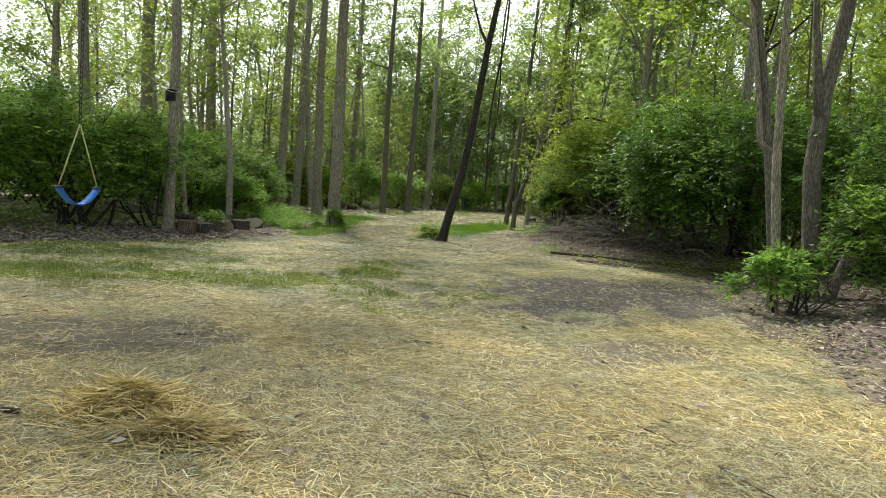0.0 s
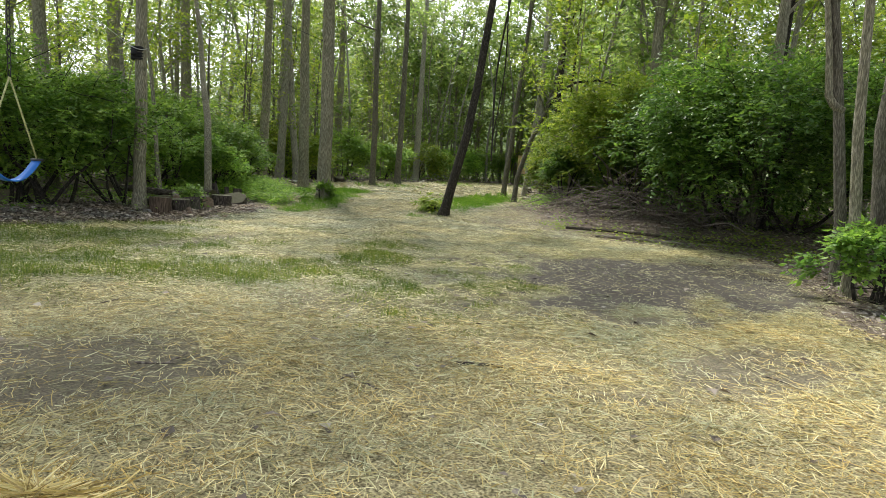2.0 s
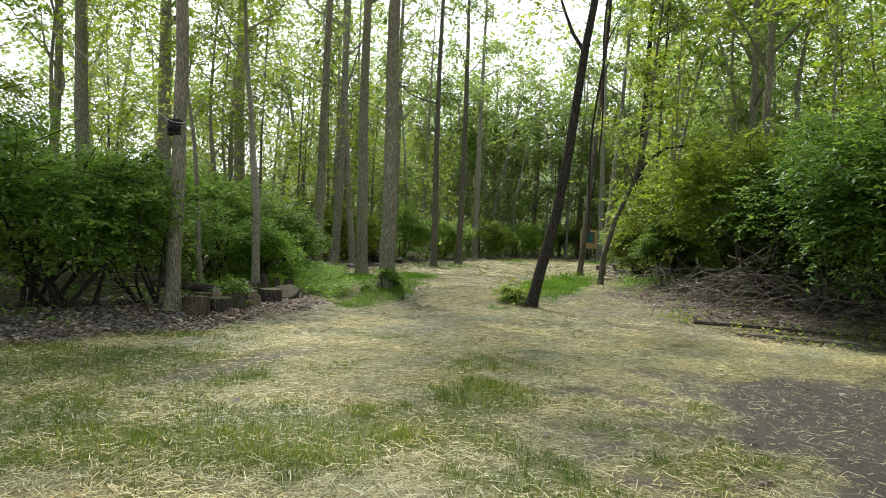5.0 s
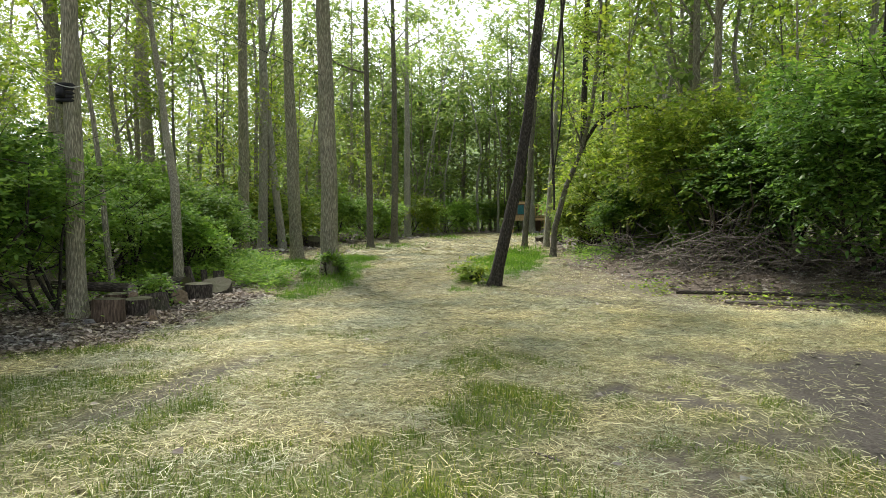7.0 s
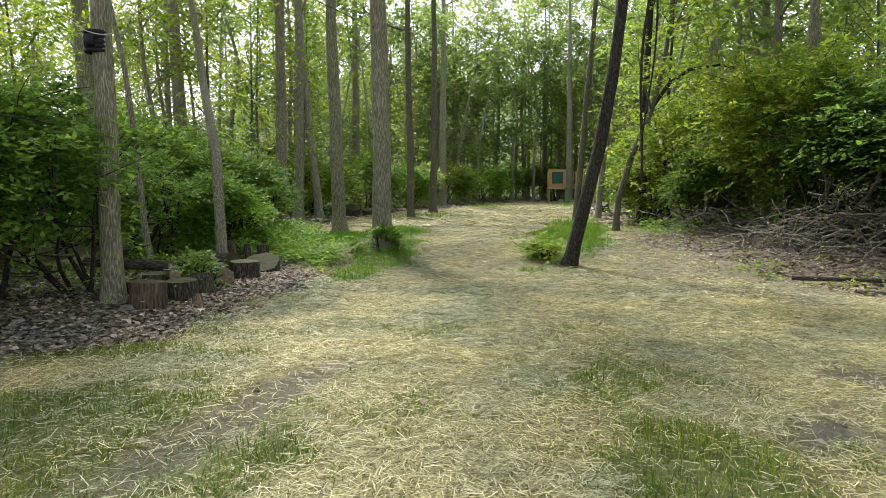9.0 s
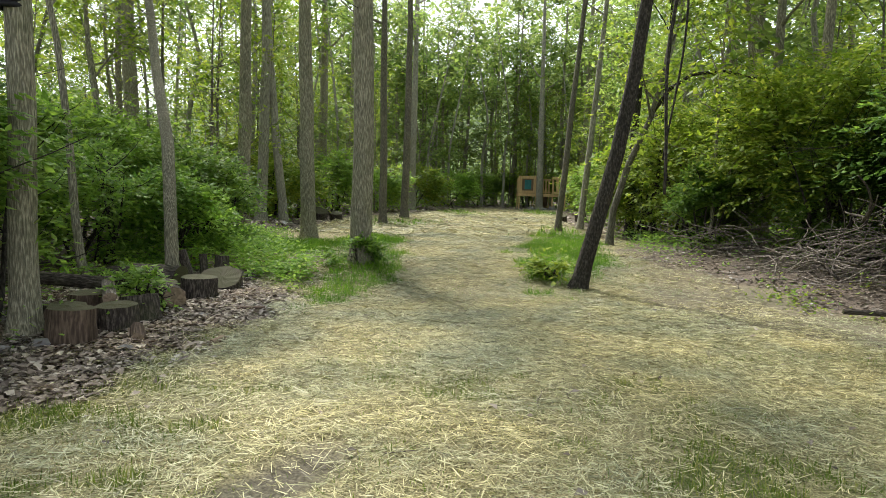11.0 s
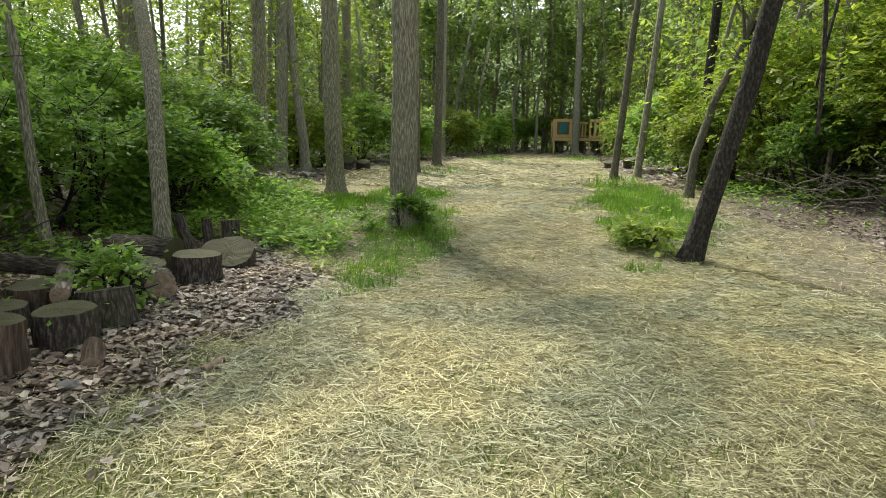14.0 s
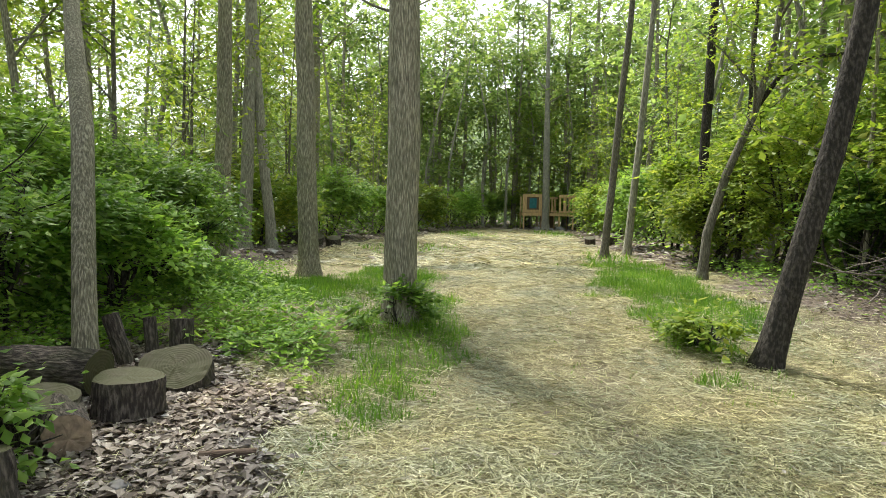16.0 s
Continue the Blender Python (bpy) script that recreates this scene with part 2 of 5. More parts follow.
def zones(x, y):
    """Shares of bare soil, grass and leaf litter; the rest is strewn with straw."""
    d = inside(x, y)
    n1, n2 = vnoise(x, y, 0.9, 11), vnoise(x, y, 3.1, 12)
    litter = step(-0.25, 0.25, -d + 0.9 * (n1 - 0.5) + 0.7 * (n2 - 0.5))
    soil = oval(x, y, 2.7, 10.9, 3.3, 2.2, 38)
    soil = np.maximum(soil, 0.75 * oval(x, y, -2.3, 5.3, 1.4, 0.7, 25))
    soil = np.maximum(soil, 0.85 * oval(x, y, -3.95, 11.2, 0.28, 1.3, -12))
    soil = np.maximum(soil, 0.55 * oval(x, y, -0.9, 7.6, 1.0, 0.5, 10))
    soil = np.maximum(soil, 0.45 * oval(x, y, -3.0, 17.8, 0.2, 3.0, -4))
    soil = np.maximum(soil, 0.7 * oval(x, y, 2.4, 6.7, 1.3, 0.65, 20))
    soil = np.maximum(soil, 0.75 * oval(x, y, 1.5, 17.2, 2.4, 1.7, -15))
    soil = np.maximum(soil, 0.6 * oval(x, y, 0.5, 19.3, 1.1, 1.6))
    grass = oval(x, y, -4.8, 19.1, 0.62, 2.3, -3)
    grass = np.maximum(grass, oval(x, y, -6.4, 21.8, 1.9, 1.7))
    grass = np.maximum(grass, oval(x, y, -5.4, 23.5, 0.9, 2.0, 10))
    grass = np.maximum(grass, oval(x, y, -0.95, 22.9, 1.0, 4.6, -7))
    grass = np.maximum(grass, 0.8 * oval(x, y, -0.3, 28.5, 0.85, 4.2, -6))
    grass = np.maximum(grass, 0.7 * oval(x, y, 1.2, 50, 1.2, 5.5))
    grass = np.maximum(grass, 0.6 * oval(x, y, -5.8, 33, 1.5, 3))
    grass = np.maximum(grass, 0.6 * oval(x, y, -4.0, 46, 1.2, 4, 10))
    grass = np.maximum(grass, 0.9 * oval(x, y, -5.9, 10.1, 2.7, 1.1, 22))
    for cx, cy, rx, ry, turn in ((-4.9, 7.9, 2.2, 0.7, 12), (-2.4, 8.7, 1.2, 0.55, 30), (-1.3, 10.3, 0.6, 0.9, -12)):
        grass = np.maximum(grass, 1.0 * oval(x, y, cx, cy, rx, ry, turn))
    meadow = (1 - step(12.0, 15.5, y)) * step(6.3, 7.8, y) * (1 - step(0.8, 2.2, x))
    grass = np.maximum(grass, meadow * (0.14 + 0.8 * step(0.42, 0.68, 0.45 * n1 + 0.3 * vnoise(x, y, 2.3, 14) + 0.25 * vnoise(x, y, 6.1, 15))))
    return soil * (1 - litter), grass * (1 - soil) * (1 - 0.6 * litter), litter


# ---- meshes from arrays ----
class Geo:
    """Gathers tubes, blades and boxes into one mesh."""

    def __init__(self):
        self.v, self.f, self.n = [], [], 0

    def add(self, verts, faces):
        self.v.append(np.asarray(verts, np.float32).reshape(-1, 3))
        self.f.append(np.asarray(faces, np.int32) + self.n)
        self.n += len(self.v[-1])

    def tube(self, pts, radii, sides=8, rough=0.0, cap=True, rs=None):
        pts, radii = np.asarray(pts, float), np.asarray(radii, float)
        k = len(pts)
        tang = np.gradient(pts, axis=0)
        tang /= np.linalg.norm(tang, axis=1)[:, None] + 1e-9
        ref = np.where(np.abs(tang[:, 2:3]) > 0.9, [[1.0, 0, 0]], [[0, 0, 1.0]])
        a = np.cross(tang, ref)
        a /= np.linalg.norm(a, axis=1)[:, None]
        for i in range(1, k):
            p = a[i - 1] - tang[i] * (a[i - 1] @ tang[i])
            if np.linalg.norm(p) > 0.2:
                a[i] = p / np.linalg.norm(p)
        b = np.cross(tang, a)
        ang = np.linspace(0, 2 * math.pi, sides, endpoint=False)
        r = radii[:, None] * np.ones((1, sides))
        if rough:
            r = r * (1 + rough * ((rs or np.random).rand(k, sides) - 0.5))
        ring = pts[:, None] + r[..., None] * (np.cos(ang)[None, :, None] * a[:, None] + np.sin(ang)[None, :, None] * b[:, None])
        i, j = np.meshgrid(np.arange(k - 1), np.arange(sides), indexing="ij")
        j2 = (j + 1) % sides
        q = np.stack([i * sides + j, i * sides + j2, (i + 1) * sides + j2, (i + 1) * sides + j], -1).reshape(-1, 4)
        base = self.n
        self.add(ring, q)
        if cap:
            mid = len(self.v[-1])
            self.v[-1] = np.concatenate([self.v[-1], pts[[0, -1]].astype(np.float32)])
            self.n += 2
            jj = np.arange(sides)
            j3 = (jj + 1) % sides
            t0 = np.stack([np.full(sides, mid), j3, jj, jj], -1)
            t1 = np.stack([np.full(sides, mid + 1), (k - 1) * sides + jj, (k - 1) * sides + j3, (k - 1) * sides + j3], -1)
            self.f.append((np.concatenate([t0, t1]) + base).astype(np.int32))

    def blades(self, at_, along, across, length, width, fold=0.0, belly=0.42):
        """Leaf blades of two triangles, folded on the midrib."""
        n = len(at_)
        normal = np.cross(along, across)
        L, W = length[:, None], width[:, None] / 2
        tip = at_ + along * L
        mid = at_ + along * L * belly
        up = normal * (W * fold)
        v = np.stack([at_, mid + across * W + up, tip, mid - across * W + up], 1)
        i = np.arange(n)[:, None] * 4
        self.add(v, np.concatenate([i + [[0, 1, 2, 2]], i + [[0, 2, 3, 3]]]))

    def strips(self, at_, along, across, length, width, bow=0.0):
        """Flat stalks; with bow they bend halfway, to either side."""
        n = len(at_)
        L, W = length[:, None], width[:, None] / 2
        end = at_ + along * L
        if bow:
            kink = np.random.RandomState(n).normal(0, bow, (n, 1))
            mid = at_ + along * L * 0.5 + across * L * kink
            v = np.stack([at_ - across * W, at_ + across * W, mid + across * W, mid - across * W, end + across * W * 0.6, end - across * W * 0.6], 1)
            i = np.arange(n)[:, None] * 6
            self.add(v, np.concatenate([i + [[0, 1, 2, 3]], i + [[3, 2, 4, 5]]]))
            return
        v = np.stack([at_ - across * W, at_ + across * W, end + across * W, end - across * W], 1)
        self.add(v, np.arange(n * 4).reshape(-1, 4))

    def box(self, lo, hi):
        x0, y0, z0 = lo
        x1, y1, z1 = hi
        v = [(x0, y0, z0), (x1, y0, z0), (x1, y1, z0), (x0, y1, z0), (x0, y0, z1), (x1, y0, z1), (x1, y1, z1), (x0, y1, z1)]
        self.add(v, [(0, 3, 2, 1), (4, 5, 6, 7), (0, 1, 5, 4), (1, 2, 6, 5), (2, 3, 7, 6), (3, 0, 4, 7)])

    def mesh(self, name, mat, smooth=True):
        v, f = np.concatenate(self.v), np.concatenate(self.f)
        tri = f[:, 2] == f[:, 3]
        size = np.where(tri, 3, 4)
        keep = np.ones(f.shape, bool)
        keep[tri, 3] = False
        me = bpy.data.meshes.new(name)
        me.vertices.add(len(v))
        me.vertices.foreach_set("co", v.astype(np.float32).ravel())
        me.loops.add(int(size.sum()))
        me.loops.foreach_set("vertex_index", f[keep].astype(np.int32))
        me.polygons.add(len(f))
        me.polygons.foreach_set("loop_start", np.concatenate([[0], np.cumsum(size)[:-1]]).astype(np.int32))
        me.polygons.foreach_set("use_smooth", np.full(len(f), smooth))
        me.update(calc_edges=True)
        me.validate()
        for mm in mat if isinstance(mat, (list, tuple)) else [mat]:
            me.materials.append(mm)
        return me


def part(name, geo, mat, parent=None, label="", smooth=True):
    ob = new(name, geo.mesh(name, mat, smooth))
    if parent:
        ob.parent = parent
    return tagged(ob, label)


def thing(name, x, y, z, label, category, group=""):
    ob = new(name)
    ob.location = (x, y, z)
    return tagged(ob, label, category, group)


def unit(v):
    return v / (np.linalg.norm(v, axis=-1, keepdims=True) + 1e-9)


# ---- ground ----
def lines(a, b, c, d, fine, coarse):
    """Grid lines from a to d, close together between b and c."""
    mid = np.arange(b, c + 1e-6, fine)
    s = np.linspace(0, 1, coarse) ** 2.2
    return np.concatenate([(b + (a - b) * s)[:0:-1], mid, (c + (d - c) * s)[1:]])


def build_ground():
    gx, gy = lines(-400, -11, 9, 400, 0.16, 26), lines(-300, -1, 34, 500, 0.2, 30)
    X, Y = np.meshgrid(gx, gy, indexing="ij")
    Z = height(X, Y) + 0.02 * (vnoise(X, Y, 5.0, 21) - 0.5)
    n, m = X.shape
    i, j = np.meshgrid(np.arange(n - 1), np.arange(m - 1), indexing="ij")
    g = Geo()
    g.add(np.stack([X, Y, Z], -1), np.stack([i * m + j, (i + 1) * m + j, (i + 1) * m + j + 1, i * m + j + 1], -1).reshape(-1, 4))
    mt, nt, b = material("strewn_ground", 0.95)
    me = g.mesh("ground", mt)
    soil, grass, litter = zones(X.ravel(), Y.ravel())
    cols = np.stack([soil, grass, litter, np.ones_like(soil)], -1).astype(np.float32)
    me.color_attributes.new("cover", "FLOAT_COLOR", "POINT").data.foreach_set("color", cols.ravel())
    a = nt.nodes.new("ShaderNodeAttribute")
    a.attribute_name = "cover"
    sep = nt.nodes.new("ShaderNodeSeparateColor")
    nt.links.new(a.outputs["Color"], sep.inputs[0])
    fine, mid_, big = noise_at(nt, 45, 6), noise_at(nt, 7, 5), noise_at(nt, 0.7, 4)
    fibre = noise_at(nt, 70.0, 6)
    straw = ramp(nt, fibre, [(0.35, (0.12, 0.105, 0.065)), (0.5, (0.33, 0.295, 0.175)), (0.66, (0.58, 0.53, 0.33))])
    straw = mixed(nt, 0.5, straw, ramp(nt, mid_, [(0.3, (0.55, 0.5, 0.42)), (0.7, (1.1, 1.08, 1.0))]), "MULTIPLY")
    dirt = ramp(nt, fine, [(0.3, (0.055, 0.049, 0.042)), (0.7, (0.13, 0.118, 0.10))])
    dirt = mixed(nt, 0.5, dirt, ramp(nt, big, [(0.35, (0.7, 0.68, 0.66)), (0.65, (1.25, 1.2, 1.15))]), "MULTIPLY")
    turf = ramp(nt, fine, [(0.3, (0.05, 0.055, 0.02)), (0.7, (0.12, 0.17, 0.04))])
    mould = ramp(nt, fine, [(0.3, (0.06, 0.047, 0.038)), (0.55, (0.15, 0.12, 0.095)), (0.75, (0.26, 0.22, 0.18))])
    c = mixed(nt, sep.outputs[0], straw, dirt)
    half = nt.nodes.new("ShaderNodeMath")
    half.operation = "MULTIPLY"
    half.inputs[1].default_value = 0.75
    nt.links.new(sep.outputs[1], half.inputs[0])
    c = mixed(nt, half.outputs[0], c, turf)
    c = mixed(nt, sep.outputs[2], c, mould)
    nt.links.new(c, b.inputs["Base Color"])
    bump(nt, b, fine, 0.7, 0.02)
    return tagged(new("ground", me), "woodland clearing floor of straw, bare soil, grass and leaf litter", "ground", kind="structure")


build_ground()


def scatter(n, x0, x1, y0, y1, seed, pull=0.0):
    """n places over a stretch; pull crowds them towards low y."""
    rs = np.random.RandomState(seed)
    return rs.uniform(x0, x1, n), y0 + (y1 - y0) * rs.rand(n) ** (1 + pull), rs


def lay_straw(name, n, box, seed, mat, label, pull=0.0, length=(0.05, 0.18), wide=(0.0025, 0.0048), keep=None, lift=0.03, bow=0.0):
    x, y, rs = scatter(n, *box, seed, pull)
    soil, grass, litter = zones(x, y)
    want = (1 - 0.9 * litter) * (1 - 0.9 * soil) * (1 - 0.65 * grass) * (0.25 + 0.6 * vnoise(x, y, 1.7, 31) + 0.5 * vnoise(x, y, 5.3, 32))
    if keep is not None:
        want = want * keep(x, y)
    ok = rs.rand(n) < want
    x, y = x[ok], y[ok]
    k = len(x)
    drift = vnoise(x, y, 0.8, 33) * 2 * math.pi
    ang = drift + rs.normal(0, 1.3, k)
    rise = rs.normal(0.03, 0.13, k)
    along = np.stack([np.cos(ang) * np.cos(rise), np.sin(ang) * np.cos(rise), np.sin(rise)], -1)
    across = unit(np.stack([-np.sin(ang), np.cos(ang), rs.normal(0, 0.5, k)], -1))
    L = rs.uniform(*length, k)
    z = height(x, y) + 0.012 + lift * rs.rand(k) + np.where(rise < 0, -np.sin(rise) * L * 0.5, 0)
    g = Geo()
    g.strips(np.stack([x, y, z], -1), along, across, L, rs.uniform(*wide, k), bow)
    return tagged(part(name, g, mat, None, "", False), label, "straw", kind="stuff")


gold = lambda x, y: (1 - step(6.6, 9.0, y - 0.25 * x + 1.5 * (vnoise(x, y, 0.9, 42) - 0.5))) * (0.35 + 1.0 * vnoise(x, y, 0.9, 41)) * step(-7, -5, x) * step(-2.5, 1.0, y)
lay_straw("golden_straw", 160000, (-6.5, 5.0, -1.0, 9.5), 3, GOLD, "loose golden straw strewn over bare soil", 0.0, (0.04, 0.15), (0.0032, 0.0056), keep=gold, bow=0.09)
lay_straw("pale_straw", 500000, (-7.2, 5.0, 3.0, 17.0), 4, STRAW, "thin weathered straw lying among the grass", 0.0, (0.035, 0.115), (0.003, 0.0055), keep=lambda x, y: 0.4 + 0.6 * step(5, 8, y))
lay_straw("path_straw", 250000, (-6.2, 1.2, 12.0, 27.0), 5, STRAW, "pale trampled straw covering the woodland path", 0.5, (0.05, 0.15), (0.004, 0.0075), keep=lambda x, y: step(12.0, 17.0, y))
lay_straw("far_path_straw", 30000, (-8.5, 3.0, 26.0, 56.0), 6, STRAW, "pale straw on the far part of the path", 0.3, (0.15, 0.4), (0.012, 0.022))


def sow_grass(name, n, box, seed, label, tall=(0.06, 0.16), wide=0.006, pull=0.0, need=0.0, mat=GRASS):
    x, y, rs = scatter(n, *box, seed, pull)
    soil, grass, litter = zones(x, y)
    tuft = step(0.35, 0.7, 0.6 * vnoise(x, y, 3.5, 51) + 0.4 * vnoise(x, y, 9.0, 52))
    ok = rs.rand(n) < np.clip(grass - need, 0, 1) * (0.25 + 0.75 * tuft) + 0.02 * (1 - soil) * (1 - litter)
    x, y, grass = x[ok], y[ok], grass[ok]
    k = len(x)
    ang = rs.rand(k) * 2 * math.pi
    tilt = np.abs(rs.normal(0.8, 0.45, k)).clip(0.05, 1.45)
    along = np.stack([np.cos(ang) * np.sin(tilt), np.sin(ang) * np.sin(tilt), np.cos(tilt)], -1)
    across = np.stack([-np.sin(ang), np.cos(ang), 0 * ang], -1)
    L = rs.uniform(*tall, k) * (0.35 + 0.85 * grass) * (0.6 + 0.8 * vnoise(x, y, 2.6, 53))
    g = Geo()
    g.blades(np.stack([x, y, height(x, y)], -1), along, across, L, np.full(k, wide) * rs.uniform(0.7, 1.5, k), 0.4, 0.3)
    return tagged(part(name, g, mat, None, "", False), label, "grass", kind="stuff")


sow_grass("meadow_grass", 520000, (-8.5, 2.5, 5.5, 15.5), 61, "short green grass growing up through thin straw", (0.04, 0.105), 0.0052)
sow_grass("path_edge_grass", 380000, (-9.0, 1.6, 14.5, 28.0), 62, "lush green grass beside the straw path", (0.06, 0.16), 0.008, mat=LUSH)
sow_grass("far_grass", 25000, (-9, 4, 27, 58), 63, "grass at the far end of the clearing", (0.15, 0.3), 0.03, mat=LUSH)


def drop_leaves(name, n, box, seed, label, size=(0.03, 0.1), keep=None):
    x, y, rs = scatter(n, *box, seed)
    soil, grass, litter = zones(x, y)
    ok = rs.rand(n) < (litter if keep is None else litter * keep(x, y)) + 0.012 * (1 - grass)
    x, y = x[ok], y[ok]
    k = len(x)
    ang, tip = rs.rand(k) * 2 * math.pi, rs.normal(0.04, 0.17, k)
    along = np.stack([np.cos(ang) * np.cos(tip), np.sin(ang) * np.cos(tip), np.sin(tip)], -1)
    across = unit(np.stack([-np.sin(ang), np.cos(ang), rs.normal(0, 0.22, k)], -1))
    L = rs.uniform(*size, k)
    g = Geo()
    g.blades(np.stack([x, y, height(x, y) + 0.015 + 0.03 * rs.rand(k)], -1), along, across, L, L * rs.uniform(0.45, 0.9, k), 0.35, 0.55)
    return tagged(part(name, g, DEAD, None, "", False), label, "leaf litter", kind="stuff")


drop_leaves("leaf_litter", 60000, (-9.5, -5.0, 10, 19), 71, "grey-brown dead leaves lying round the stumps")
drop_leaves("leaf_litter", 42000, (-1.0, 8.5, -2, 23), 72, "grey-brown dead leaves below the bushes")
drop_leaves("leaf_litter", 26000, (-5.5, 4.5, 2.5, 17), 74, "single dead leaves lying on the straw", keep=lambda x, y: 0 * x)
drop_leaves("woodland_litter", 14000, (-24, 16, 27, 60), 73, "brown dead leaves on the wood's floor", (0.15, 0.3))


# ---- trees and bushes ----
def limb_path(start, az, el, length, rs, k=6, droop=0.0):
    """A crooked limb from start: places along it."""
    pts, d = [np.array(start, float)], np.array([math.cos(az) * math.cos(el), math.sin(az) * math.cos(el), math.sin(el)])
    for _ in range(k - 1):
        d = unit(d + rs.normal(0, 0.14, 3) + np.array([0, 0, 0.10 - droop]))
        pts.append(pts[-1] + d * length / (k - 1))
    return np.array(pts)


def leaf_cloud(g, pts, rs, size, spread, droop=0.35):
    """A leaf at each place, near it, drooping a little."""
    n = len(pts)
    p = pts + rs.normal(0, 1, (n, 3)) * spread
    ang = rs.rand(n) * 2 * math.pi
    along = unit(np.stack([np.cos(ang), np.sin(ang), rs.normal(-droop, 0.35, n)], -1))
    across = unit(np.cross(along, np.stack([rs.normal(0, 0.35, n), rs.normal(0, 0.35, n), np.ones(n)], -1)))
    L = size * rs.uniform(0.6, 1.3, n)
    g.blades(p, along, across, L, L * rs.uniform(0.42, 0.62, n), 0.35)


def sprays(g, start, way, rs, per, length, size):
    """Leafy twigs: per leaves left and right along each, bending down to the tip."""
    n = len(start)
    side = unit(np.cross(way, [0, 0, 1.0]) + 1e-6)
    ln = length * rs.uniform(0.6, 1.3, n)[:, None]
    for k in range(per):
        t = (k + 0.6) / per
        p = start + way * ln * t - np.array([0, 0, 0.38]) * ln * t * t + rs.normal(0, 0.012, (n, 3))
        turn = 1.0 if k % 2 else -1.0
        if k == per - 1:
            turn = 0.0
        along = unit(way * 0.55 + side * turn * 0.8 + np.stack([rs.normal(0, 0.2, n), rs.normal(0, 0.2, n), rs.normal(-0.3, 0.25, n)], -1))
        across = unit(np.cross(along, np.stack([rs.normal(0, 0.3, n), rs.normal(0, 0.3, n), np.ones(n)], -1)))
        L = size * rs.uniform(0.65, 1.3, n)
        g.blades(p, along, across, L, L * rs.uniform(0.42, 0.6, n), 0.35)


